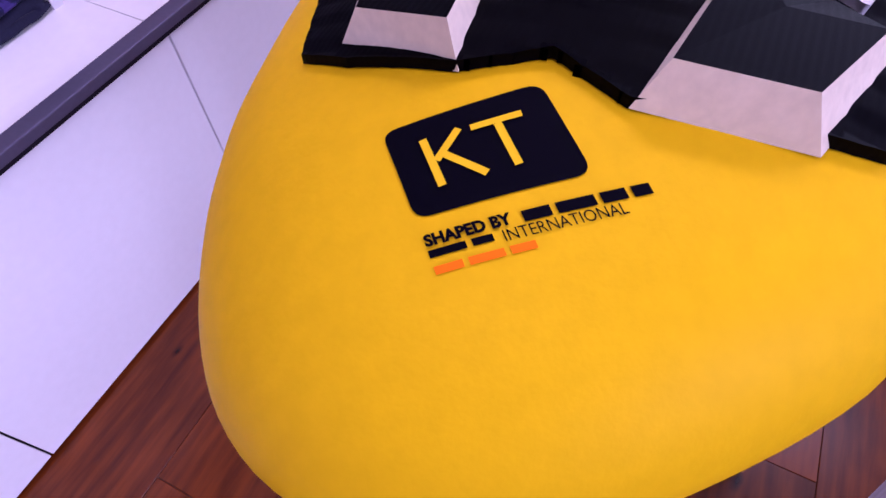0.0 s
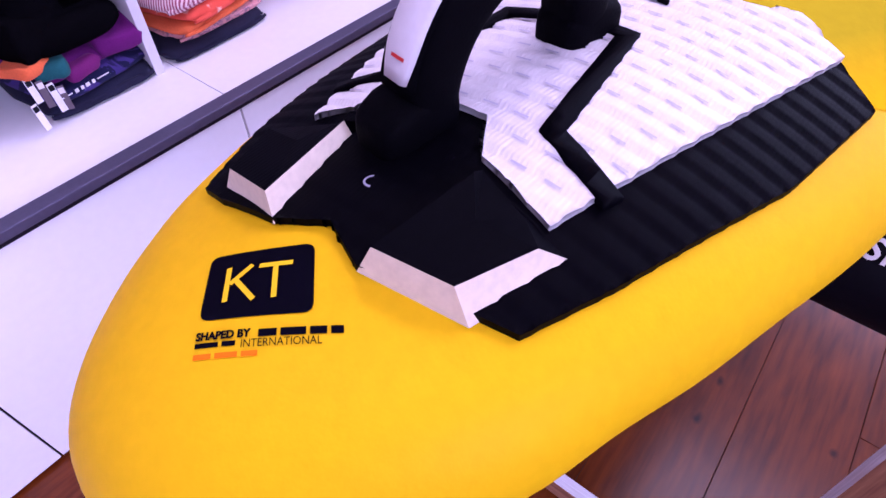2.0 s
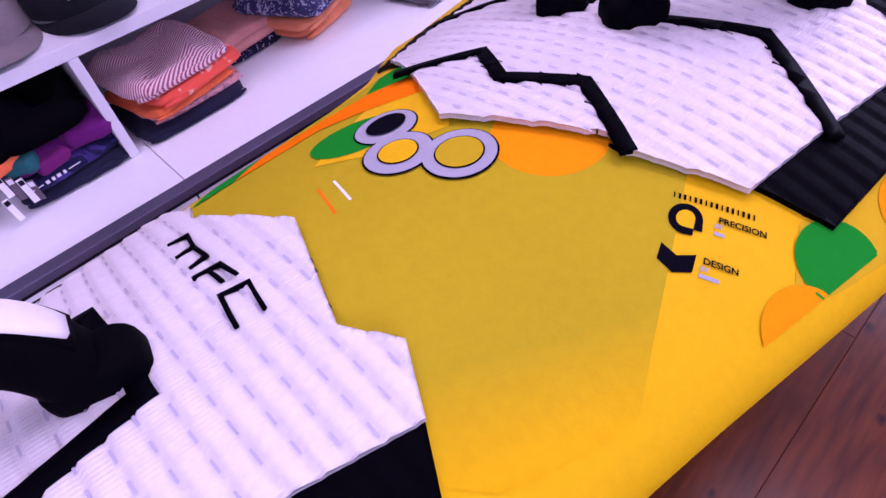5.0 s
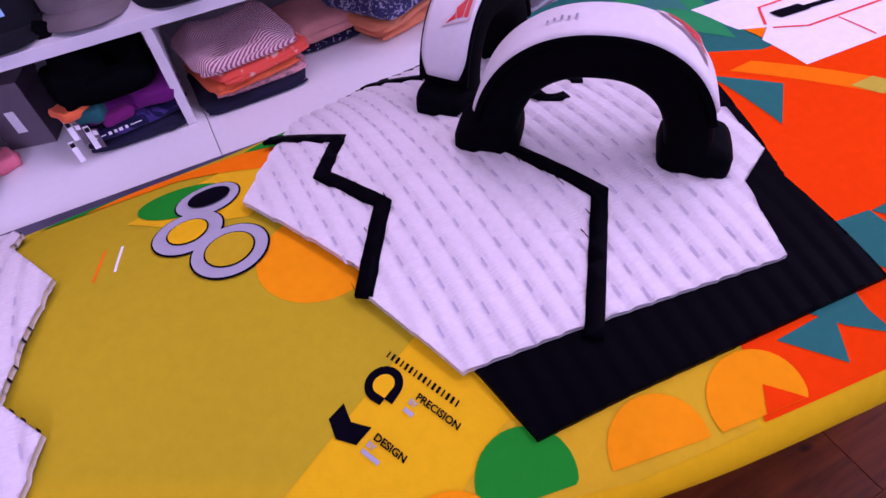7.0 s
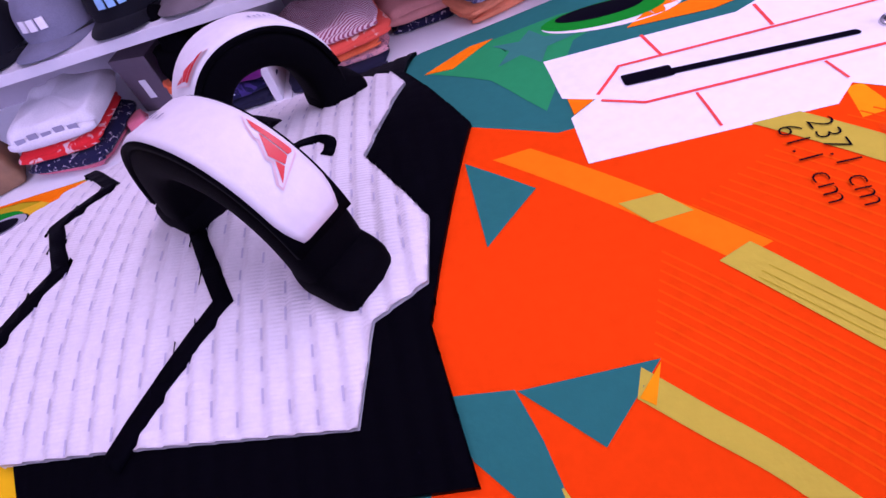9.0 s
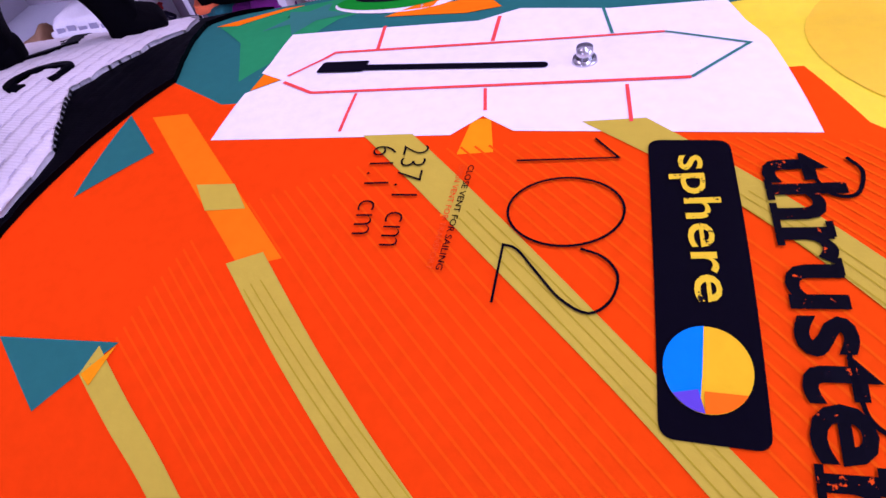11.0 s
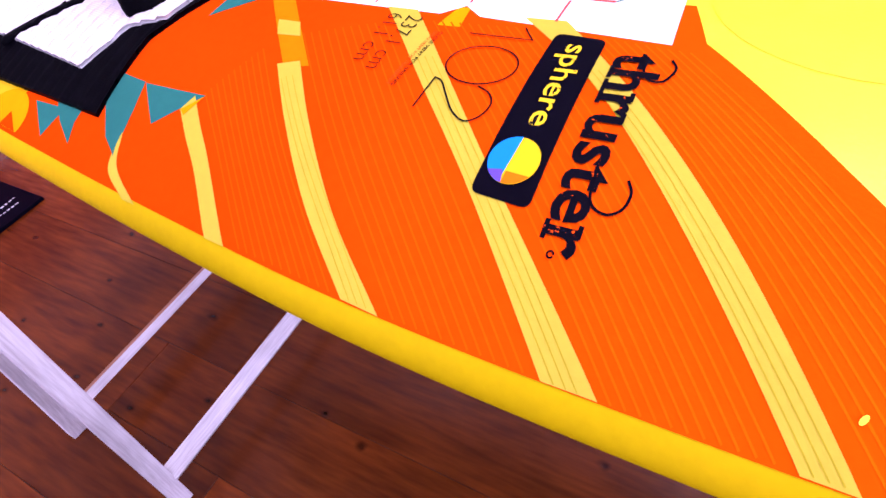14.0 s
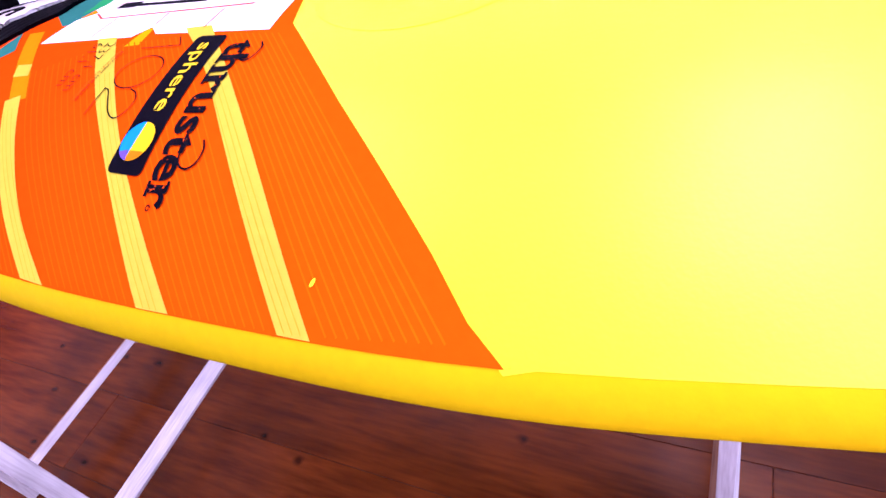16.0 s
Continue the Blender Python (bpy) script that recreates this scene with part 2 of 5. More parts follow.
def worn(name, color, under, scale=230.0, cut=0.60):
    """Print with small specks rubbed off down to the colour below."""
    m = paint(name, color, 0.6, spec=0.03)
    nt = m.node_tree
    b = nt.nodes["Principled BSDF"]
    source = b.inputs["Base Color"].links[0].from_socket
    tex = nt.nodes.new("ShaderNodeTexCoord")
    nz = nt.nodes.new("ShaderNodeTexNoise")
    nz.inputs["Scale"].default_value, nz.inputs["Detail"].default_value, nz.inputs["Roughness"].default_value = scale, 6.0, 0.65
    ramp = nt.nodes.new("ShaderNodeValToRGB")
    ramp.color_ramp.elements[0].position, ramp.color_ramp.elements[1].position = cut, cut + 0.03
    mix = nt.nodes.new("ShaderNodeMixRGB")
    mix.inputs[2].default_value = (*under, 1)
    nt.links.new(tex.outputs["Object"], nz.inputs["Vector"])
    nt.links.new(nz.outputs["Fac"], ramp.inputs[0])
    nt.links.new(ramp.outputs[0], mix.inputs[0])
    nt.links.new(source, mix.inputs[1])
    nt.links.new(mix.outputs[0], b.inputs["Base Color"])
    return m


def graded(name, color, stops, spec=0.04):
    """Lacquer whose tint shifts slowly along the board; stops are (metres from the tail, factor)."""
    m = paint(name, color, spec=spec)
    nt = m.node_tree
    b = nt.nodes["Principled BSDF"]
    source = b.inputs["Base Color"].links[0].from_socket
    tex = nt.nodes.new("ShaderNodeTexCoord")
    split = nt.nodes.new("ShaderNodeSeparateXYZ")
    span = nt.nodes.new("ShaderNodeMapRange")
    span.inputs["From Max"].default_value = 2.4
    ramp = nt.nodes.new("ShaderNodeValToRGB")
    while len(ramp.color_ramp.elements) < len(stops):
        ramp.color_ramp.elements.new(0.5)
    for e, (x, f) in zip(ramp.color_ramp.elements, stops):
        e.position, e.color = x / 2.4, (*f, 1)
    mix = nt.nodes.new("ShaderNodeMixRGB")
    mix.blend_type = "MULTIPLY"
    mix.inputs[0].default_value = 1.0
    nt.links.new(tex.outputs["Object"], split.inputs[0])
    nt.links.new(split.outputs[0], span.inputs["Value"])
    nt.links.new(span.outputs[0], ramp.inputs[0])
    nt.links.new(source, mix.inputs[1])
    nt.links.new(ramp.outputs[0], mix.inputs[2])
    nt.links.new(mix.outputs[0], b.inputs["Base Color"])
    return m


M_WORNINK = worn("worn_black_ink", (0.0018, 0.0013, 0.005), (0.70, 0.07, 0.001), 230.0, 0.63)
M_WORNYEL = worn("worn_yellow_ink", (0.75, 0.55, 0.02), (0.004, 0.003, 0.01), 300.0, 0.58)
M_HULL = graded("airbrushed_yellow_lacquer", (0.73, 0.43, 0.001), [(0.0, (1.0, 1.0, 1.0)), (0.55, (1.0, 1.0, 1.0)), (0.85, (0.74, 0.88, 1.0)), (1.15, (0.76, 0.90, 1.0)), (1.5, (0.98, 1.0, 1.0))])
# Orange shift towards the nose puts the stronger light there into the red.
RED_LIGHT_STOPS = [(0.7, (1.0, 1.0, 1.0)), (0.95, (1.0, 1.10, 1.0)), (1.25, (1.0, 1.65, 1.0))]
M_RED = graded("red_orange_lacquer", (0.78, 0.046, 0.0002), RED_LIGHT_STOPS, 0.0)
M_PIN = graded("pinstripe_lacquer", (0.80, 0.068, 0.0006), RED_LIGHT_STOPS, 0.0)
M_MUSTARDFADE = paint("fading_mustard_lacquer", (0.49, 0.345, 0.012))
fade = M_MUSTARDFADE.node_tree
fade_at = fade.nodes.new("ShaderNodeVectorMath")
fade_at.operation = "DOT_PRODUCT"
fade_at.inputs[1].default_value = (10.0, 20.0, 0.0)
fade_range = fade.nodes.new("ShaderNodeMapRange")
fade_range.inputs["From Min"].default_value, fade_range.inputs["From Max"].default_value = 0.4, 1.4
fade_mix = fade.nodes.new("ShaderNodeMixRGB")
fade_mix.inputs[1].default_value, fade_mix.inputs[2].default_value = (0.73, 0.415, 0.002, 1), (0.45, 0.34, 0.012, 1)
fade.links.new(fade.nodes.new("ShaderNodeTexCoord").outputs["Object"], fade_at.inputs[0])
fade.links.new(fade_at.outputs["Value"], fade_range.inputs["Value"])
fade.links.new(fade_range.outputs[0], fade_mix.inputs[0])
fade.links.new(fade_mix.outputs[0], fade.nodes["Hue/Saturation/Value"].inputs["Color"])

# ================= mesh helpers =================


def mesh_object(name, bm, material, smooth=True):
    me = bpy.data.meshes.new(name)
    bm.normal_update()
    bm.to_mesh(me)
    bm.free()
    if smooth:
        me.polygons.foreach_set("use_smooth", [True] * len(me.polygons))
    for mm in material if isinstance(material, (list, tuple)) else [material]:
        me.materials.append(mm)
    return new(name, me)


def part(name, bm, material, parent, label="", smooth=True):
    """One mesh object under a thing or a part."""
    ob = mesh_object(name, bm, material, smooth)
    ob.parent = parent
    if label:
        ob["label"] = label
    return ob


def thing(name, label, category, at=(0, 0, 0), group="", kind=""):
    ob = new(name)
    ob.location = at
    return tagged(ob, label, category, group, kind)


def box(bm, x0, x1, y0, y1, z0, z1, bevel=0.0, m=None, mi=0, seg=2):
    vs = bmesh.ops.create_cube(bm, size=1)["verts"]
    for v in vs:
        v.co = Vector((x0 + (x1 - x0) * (v.co.x + 0.5), y0 + (y1 - y0) * (v.co.y + 0.5), z0 + (z1 - z0) * (v.co.z + 0.5)))
        if m is not None:
            v.co = m @ v.co
    fs = list({f for v in vs for f in v.link_faces})
    for f in fs:
        f.material_index = mi
    if bevel:
        es = list({e for v in vs for e in v.link_edges})
        bmesh.ops.bevel(bm, geom=es, offset=bevel, segments=seg, affect="EDGES", profile=0.6)
    return bm


def cyl(bm, p0, p1, r0, r1=None, n=20):
    p0, p1 = Vector(p0), Vector(p1)
    r1 = r0 if r1 is None else r1
    d = p1 - p0
    m = Matrix.Translation((p0 + p1) / 2) @ d.to_track_quat("Z", "Y").to_matrix().to_4x4()
    bmesh.ops.create_cone(bm, cap_ends=True, segments=n, radius1=r0, radius2=r1, depth=d.length, matrix=m)
    return bm


# ================= the board's shape =================
LENGTH, DECK_Z = 2.371, 0.7139
KNOT_X = (0.0, 0.006, 0.02, 0.04, 0.06, 0.087, 0.12, 0.16, 0.2, 0.285, 0.37, 0.44, 0.54, 0.626, 0.73, 0.85, 1.0, 1.15, 1.3, 1.43, 1.6, 1.8, 2.0, 2.2, 2.3, 2.371)
KNOT_W = (0.0, 0.034, 0.059, 0.080, 0.095, 0.110, 0.122, 0.138, 0.151, 0.177, 0.194, 0.2065, 0.226, 0.242, 0.254, 0.2655, 0.2765, 0.2795, 0.277, 0.264, 0.240, 0.212, 0.172, 0.113, 0.070, 0.0)


def turn_of(x):
    return math.acos(max(-1.0, min(1.0, 1 - 2 * x / LENGTH)))


KNOT_U = [turn_of(x) for x in KNOT_X]


def half_width(x):
    """Half the board's width at x metres from the tail (Catmull-Rom over the rounded ends)."""
    if x <= 0 or x >= LENGTH:
        return 0.0
    u = turn_of(x)
    i = max(k for k in range(len(KNOT_U) - 1) if KNOT_U[k] <= u)
    g = lambda k: (KNOT_U[k], KNOT_W[k]) if 0 <= k < len(KNOT_U) else ((-KNOT_U[1], -KNOT_W[1]) if k < 0 else (2 * math.pi - KNOT_U[-2], -KNOT_W[-2]))
    (u0, w0), (u1, w1), (u2, w2), (u3, w3) = g(i - 1), g(i), g(i + 1), g(i + 2)
    m1, m2 = (w2 - w0) / (u2 - u0), (w3 - w1) / (u3 - u1)
    h, s = u2 - u1, (u - u1) / (u2 - u1)
    return (2 * s**3 - 3 * s**2 + 1) * w1 + (s**3 - 2 * s**2 + s) * h * m1 + (3 * s**2 - 2 * s**3) * w2 + (s**3 - s**2) * h * m2


WIDTH_TABLE = [max(0.0, half_width(LENGTH * k / 2400)) for k in range(2401)]


def width_at(x):
    f = min(max(x / LENGTH, 0.0), 1.0) * 2400
    k = min(int(f), 2399)
    return WIDTH_TABLE[k] + (WIDTH_TABLE[k + 1] - WIDTH_TABLE[k]) * (f - k)


def sway(x):
    """Sideways offset of the tail's centre line."""
    return 0.007 * max(0.0, 1 - max(0.0, x) / 0.07)


def rocker(x):
    return 0.0200 * max(x - 1.0, 0.0) ** 2 - 0.4800 * max(0.22 - x, 0.0) ** 2


def deck(x, y):
    """Height of the deck: domed across, rolling into the rail, and leaning a little on its trestles."""
    h = width_at(x)
    z = DECK_Z + rocker(x) - 0.1406 * y - (1.1215 + 2.5359 * max(0.6 - x, 0.0)) * y * y - 1.6599 * y**4
    if y > 0:
        z += 0.5 * max(0.0, min(x, 1.0) - 0.65) * y - 3.0 * max(0.0, y - 0.09) ** 2 * max(0.0, min(1.0, (0.62 - x) / 0.15))
    y -= sway(x)
    slope = (width_at(min(x + 0.002, LENGTH)) - width_at(max(x - 0.002, 0))) / 0.004
    d = (h * h - y * y) / (2 * h) / math.sqrt(1 + slope * slope) if h > 1e-6 else 0.0
    wr = 0.013 + 0.030 * math.exp(-x / 0.16)
    if d < wr:
        q = 1 - max(d, 0) / wr
        z -= (0.012 + 0.024 * math.exp(-x / 0.16)) * (1 - math.sqrt(max(0.0, 1 - q * q)))
    return z


def hull_mesh():
    bm = bmesh.new()
    nx, ny = 170, 28
    rings = []
    for i in range(nx + 1):
        u = math.pi * i / nx
        x = LENGTH * (1 - math.cos(u)) / 2
        h = width_at(x)
        thick = (0.034 + 0.03 * min(1, x / 0.2) + 0.043 * min(1, x / 0.9)) * min(1, (LENGTH - x) / 0.5 * 0.5 + 0.5)
        ring = []
        for j in range(-ny, ny + 1):
            s = math.sin(math.pi / 2 * j / ny)
            ring.append(bm.verts.new((x, s * h + sway(x), deck(x, s * h + sway(x)))))
        sides = [deck(x, h + sway(x)), deck(x, sway(x) - h)]
        base = min(DECK_Z + rocker(x) - thick, min(sides) - 0.012)
        for j in range(ny - 1, -ny, -1):
            s = math.sin(math.pi / 2 * j / ny)
            d = h * (1 - abs(s))
            apex = sides[0] if s > 0 else sides[1]
            rr = 0.004 + 0.013 * math.exp(-x / 0.35)
            z = apex - rr * math.sqrt(max(0.0, 1 - max(0.0, 1 - d / rr) ** 2))
            f = min(1.0, max(0.0, d - rr * 0.6) / max(0.05, 0.6 * h))
            ring.append(bm.verts.new((x, s * h + sway(x), z + (min(base - apex, -rr) + rr) * f * f * (3 - 2 * f))))
        rings.append(ring)
    for a, b in zip(rings, rings[1:]):
        n = len(a)
        for j in range(n):
            bm.faces.new((a[j], b[j], b[(j + 1) % n], a[(j + 1) % n]))
    for v in bm.verts:
        v.co.x -= 0.009 * max(0.0, 1 - v.co.x / 0.05) ** 2
    bmesh.ops.remove_doubles(bm, verts=bm.verts[:], dist=1e-5)
    bmesh.ops.recalc_face_normals(bm, faces=bm.faces[:])
    return bm


def clip(poly, axis, value, keep_less):
    out = []
    for k, p in enumerate(poly):
        q = poly[k - 1]
        a, b = (q[axis] <= value) == keep_less, (p[axis] <= value) == keep_less
        if a != b:
            f = (value - q[axis]) / (p[axis] - q[axis])
            out.append((q[0] + (p[0] - q[0]) * f, q[1] + (p[1] - q[1]) * f))
        if b:
            out.append(p)
    return out


def drape(poly, lift=0.0004, step=0.018, skirt=0.0, relief=None, bm=None):
    """A sheet cut to the plan outline poly and laid over the deck, lift metres above it; skirt: depth of its cut edge."""
    bm = bm or bmesh.new()
    made, edges = {}, {}

    def vert(p):
        key = (round(p[0], 5), round(p[1], 5))
        if key not in made:
            extra = relief(*p) if relief else 0.0
            made[key] = bm.verts.new((p[0], p[1], deck(p[0], p[1]) + lift + extra))
        return made[key]

    xs = [p[0] for p in poly]
    for i in range(math.floor(min(xs) / step), math.ceil(max(xs) / step)):
        col = clip(clip(poly, 0, i * step, False), 0, (i + 1) * step, True)
        if len(col) < 3:
            continue
        ys = [p[1] for p in col]
        for j in range(math.floor(min(ys) / step), math.ceil(max(ys) / step)):
            cell = clip(clip(col, 1, j * step, False), 1, (j + 1) * step, True)
            ring = []
            for p in cell:
                v = vert(p)
                if not ring or (v is not ring[-1] and v is not ring[0]):
                    ring.append(v)
            if len(ring) < 3 or len(set(ring)) != len(ring):
                continue
            try:
                bm.faces.new(ring)
            except ValueError:
                pass
    bm.normal_update()
    for f in bm.faces:
        if f.normal.z < 0:
            f.normal_flip()
    if skirt:
        rim = [e for e in bm.edges if len(e.link_faces) == 1]
        low = {}
        for e in rim:
            for v in e.verts:
                if v not in low:
                    low[v] = bm.verts.new((v.co.x, v.co.y, v.co.z - skirt))
        for e in rim:
            a, b = e.verts
            bm.faces.new((a, b, low[b], low[a]))
    return bm


def ribbon(points, width, rough=0.0, closed=False):
    """The outline of a strip of the given width along a line of plan points; rough: how uneven its edges are."""
    pts = [Vector(p) for p in points]
    dense = [pts[0]]
    for a, b in zip(pts, pts[1:]):
        n = max(1, int((b - a).length / (0.006 if rough else 10)))
        dense += [a.lerp(b, k / n) for k in range(1, n + 1)]
    left, right = [], []
    rnd = random.Random(int(1e4 * abs(points[0][0])) + 7)
    for k, p in enumerate(dense):
        d0 = (p - dense[k - 1]).normalized() if k else None
        d1 = (dense[k + 1] - p).normalized() if k < len(dense) - 1 else None
        d = ((d0 or d1) + (d1 or d0)).normalized()
        n = Vector((-d.y, d.x)) * width / 2
        if d0 is not None and d1 is not None:
            n /= max(0.5, d.dot(d1))
        j = [rnd.uniform(-rough, rough) for _ in range(2)]
        left.append(p + n * (1 + j[0]))
        right.append(p - n * (1 + j[1]))
    return [tuple(p) for p in left + right[::-1]]


def smooth_run(points, n=8):
    """A Catmull-Rom curve through plan points."""
    p = [Vector(q) for q in points]
    p = [2 * p[0] - p[1], *p, 2 * p[-1] - p[-2]]
    out = []
    for k in range(1, len(p) - 2):
        for i in range(n):
            t = i / n
            out.append(0.5 * (2 * p[k] + (p[k + 1] - p[k - 1]) * t + (2 * p[k - 1] - 5 * p[k] + 4 * p[k + 1] - p[k + 2]) * t * t + (3 * p[k] - p[k - 1] - 3 * p[k + 1] + p[k + 2]) * t**3))
    out.append(p[-2])
    return [tuple(q) for q in out]


def ellipse(cx, cy, rx, ry, turn=0.0, n=36, a0=0.0, a1=360.0):
    c, s = math.cos(radians(turn)), math.sin(radians(turn))
    full = a1 - a0 >= 360
    out = []
    for k in range(n + (0 if full else 1)):
        a = radians(a0 + (a1 - a0) * k / n)
        u, v = rx * math.cos(a), ry * math.sin(a)
        out.append((cx + u * c - v * s, cy + u * s + v * c))
    return out


def rounded(corners, r, n=6):
    """A polygon with its corners rounded."""
    out = []
    m = len(corners)
    for k in range(m):
        p, a, b = Vector(corners[k]), Vector(corners[k - 1]), Vector(corners[(k + 1) % m])
        p0, p1 = p + (a - p).normalized() * r, p + (b - p).normalized() * r
        for i in range(n + 1):
            f = i / n
            out.append(tuple(p0 * (1 - f) ** 2 + p * 2 * f * (1 - f) + p1 * f * f))
    return out


def band(outer, inner):
    """Faces between two outlines of the same count, as quads."""
    return [[outer[k - 1], outer[k], inner[k], inner[k - 1]] for k in range(len(outer))]


def lettering(text, origin, along, up, width, height, lift=0.0017, weight=0.0, shear=0.0, on=None):
    """Built-in font laid on the deck: origin is the lower left corner; width and height in metres."""
    cu = bpy.data.curves.new("lettering", "FONT")
    cu.body, cu.offset, cu.shear = text, weight, shear
    cu.resolution_u = 3
    ob = bpy.data.objects.new("lettering", cu)
    scene.collection.objects.link(ob)
    bpy.context.view_layer.update()
    me = bpy.data.meshes.new_from_object(ob.evaluated_get(bpy.context.evaluated_depsgraph_get()))
    bpy.data.objects.remove(ob)
    bm = bmesh.new()
    bm.from_mesh(me)
    bpy.data.meshes.remove(me)
    bmesh.ops.triangulate(bm, faces=bm.faces[:])
    xs, ys = [v.co.x for v in bm.verts], [v.co.y for v in bm.verts]
    x0, y0, w, h = min(xs), min(ys), max(xs) - min(xs), max(ys) - min(ys)
    along, up = Vector(along).normalized(), Vector(up).normalized()
    for v in bm.verts:
        u, t = (v.co.x - x0) / w * width, (v.co.y - y0) / h * height
        p = Vector(origin) + along * u + up * t
        v.co = on(u, t) if on else (p.x, p.y, deck(p.x, p.y) + lift)
    bm.normal_update()
    if not on:
        for f in bm.faces:
            if f.normal.z < 0:
                f.normal_flip()
    return bm


# ================= room =================
X0, X1, Y0, Y1, H, FLOOR = -3.0, 4.0, -2.6, 1.22, 2.65, -0.17


def slab(name, x0, x1, y0, y1, z0, z1, material, label, category, bevel=0.0):
    bm = bmesh.new()
    box(bm, x0, x1, y0, y1, z0, z1, bevel)
    ob = mesh_object(name, bm, material, smooth=False)
    return tagged(ob, label, category, kind="structure")


slab("wall_north", X0 - 0.15, X1 + 0.15, Y1, Y1 + 0.15, FLOOR, H, M_WALL, "white painted wall behind the shelving", "wall")
slab("wall_south", X0 - 0.15, X1 + 0.15, Y0 - 0.15, Y0, FLOOR, H, M_WALL, "white painted shop wall", "wall")
slab("wall_west", X0 - 0.15, X0, Y0, Y1, FLOOR, H, M_WALL, "white painted shop wall", "wall")
bm = bmesh.new()
box(bm, X1, X1 + 0.15, Y0, -2.05, FLOOR, H)
box(bm, X1, X1 + 0.15, 0.25, Y1, FLOOR, H)
box(bm, X1, X1 + 0.15, -2.05, 0.25, FLOOR, 0.55)
box(bm, X1, X1 + 0.15, -2.05, 0.25, 2.35, H)
tagged(mesh_object("wall_east", bm, M_WALL, False), "white painted shop wall with a wide window opening", "wall", kind="structure")
slab("ceiling", X0 - 0.15, X1 + 0.15, Y0 - 0.15, Y1 + 0.15, H, H + 0.1, M_CEIL, "flat white painted ceiling", "ceiling")
floor = slab("floor", X0 - 0.15, X1 + 0.15, Y0 - 0.15, Y1 + 0.15, FLOOR - 0.1, FLOOR - 0.003, M_FLOORGAP, "reddish brown wood laminate plank floor", "floor")

# ================= low cabinets, worktop and open shelving =================
FRONT, LEDGE, CUB = 0.645, 0.287, 0.828
DOORS = (-1.725, -1.181, -0.637, -0.093, 0.452, 0.996, 1.540, 2.084, 2.628)
for xa, xb in zip(DOORS, DOORS[1:]):
    cab = thing("low_cabinet", "white melamine low cabinet with a flat closed door", "cabinet", ((xa + xb) / 2, FRONT, FLOOR), "row of low cabinets")
    w, tall = (xb - xa) / 2, LEDGE - FLOOR
    bm = bmesh.new()
    box(bm, -w, w, 0.019, Y1 - FRONT, 0.0, tall - 0.019)
    part("body", bm, M_CAB, cab, smooth=False)
    bm = bmesh.new()
    box(bm, -w + 0.0018, w - 0.0018, 0.0, 0.018, 0.009, tall - 0.005, 0.001)
    part("door", bm, M_CAB, cab, smooth=False)
    # Dark strips drawn for the shade between the doors and along the floor.
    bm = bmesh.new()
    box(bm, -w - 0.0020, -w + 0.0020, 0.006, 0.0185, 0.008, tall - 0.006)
    part("gap_seal", bm, M_GAP_SHADE, cab, "black strip for the shade in the door gap", smooth=False)
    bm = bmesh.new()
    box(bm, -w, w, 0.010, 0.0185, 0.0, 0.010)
    part("plinth_strip", bm, M_GAP_SHADE, cab, "black strip for the shade at the floor", smooth=False)
for xa, xb in ((DOORS[0], 0.4535), (0.4550, DOORS[-1])):
    top = thing("worktop", "white melamine worktop over the low cabinets", "worktop", (0, 0, LEDGE), "worktops")
    bm = bmesh.new()
    box(bm, xa, xb, FRONT + 0.0215, Y1, -0.018, 0.0, 0.001)
    part("board", bm, M_CAB, top, smooth=False)
    bm = bmesh.new()
    box(bm, xa, xb, FRONT + 0.0195, FRONT + 0.0215, -0.018, -0.0004, 0.0005)
    part("edge_band", bm, M_CAB_DIMMED, top, "thin plastic edge band", smooth=False)
rail = thing("edge_profile", "grey aluminium edge profile along the worktop", "trim", kind="structure")
bm = bmesh.new()
box(bm, DOORS[0], DOORS[-1], FRONT - 0.009, FRONT + 0.019, LEDGE + 0.004, LEDGE + 0.020, 0.002)
part("top_lip", bm, M_RAIL, rail, smooth=False)
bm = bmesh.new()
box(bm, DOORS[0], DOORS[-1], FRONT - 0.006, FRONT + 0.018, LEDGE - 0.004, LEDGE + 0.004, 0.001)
part("shadow_gap", bm, M_GAP_SHADE, rail, "dark strip for the shade under the lip", smooth=False)

SHELF_Z, SHELF_T = 0.490, 0.022
shelving = thing("shelving_unit", "white melamine open shelving standing on the worktop", "shelf", (0, CUB, LEDGE))
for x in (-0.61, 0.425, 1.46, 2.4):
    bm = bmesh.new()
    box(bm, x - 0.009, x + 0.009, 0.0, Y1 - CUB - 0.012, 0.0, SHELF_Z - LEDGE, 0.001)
    part("divider", bm, M_CAB_DIMMED, shelving, smooth=False)
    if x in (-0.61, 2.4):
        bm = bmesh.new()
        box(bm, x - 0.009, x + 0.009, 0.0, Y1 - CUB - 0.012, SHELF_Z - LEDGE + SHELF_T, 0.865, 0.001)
        part("divider", bm, M_CAB_DIMMED, shelving, smooth=False)
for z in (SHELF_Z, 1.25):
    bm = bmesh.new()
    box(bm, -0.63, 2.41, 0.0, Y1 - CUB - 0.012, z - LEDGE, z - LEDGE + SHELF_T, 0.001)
    part("shelf_board", bm, M_CAB_DIMMED, shelving, smooth=False)
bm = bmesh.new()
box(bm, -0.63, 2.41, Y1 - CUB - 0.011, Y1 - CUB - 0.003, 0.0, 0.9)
part("back_panel", bm, M_BACK_SHADED, shelving, smooth=False)

# ================= windsurf board =================
board = thing("windsurf_board", "yellow and orange windsurf board with white grip pads lying on trestles", "windsurf board")
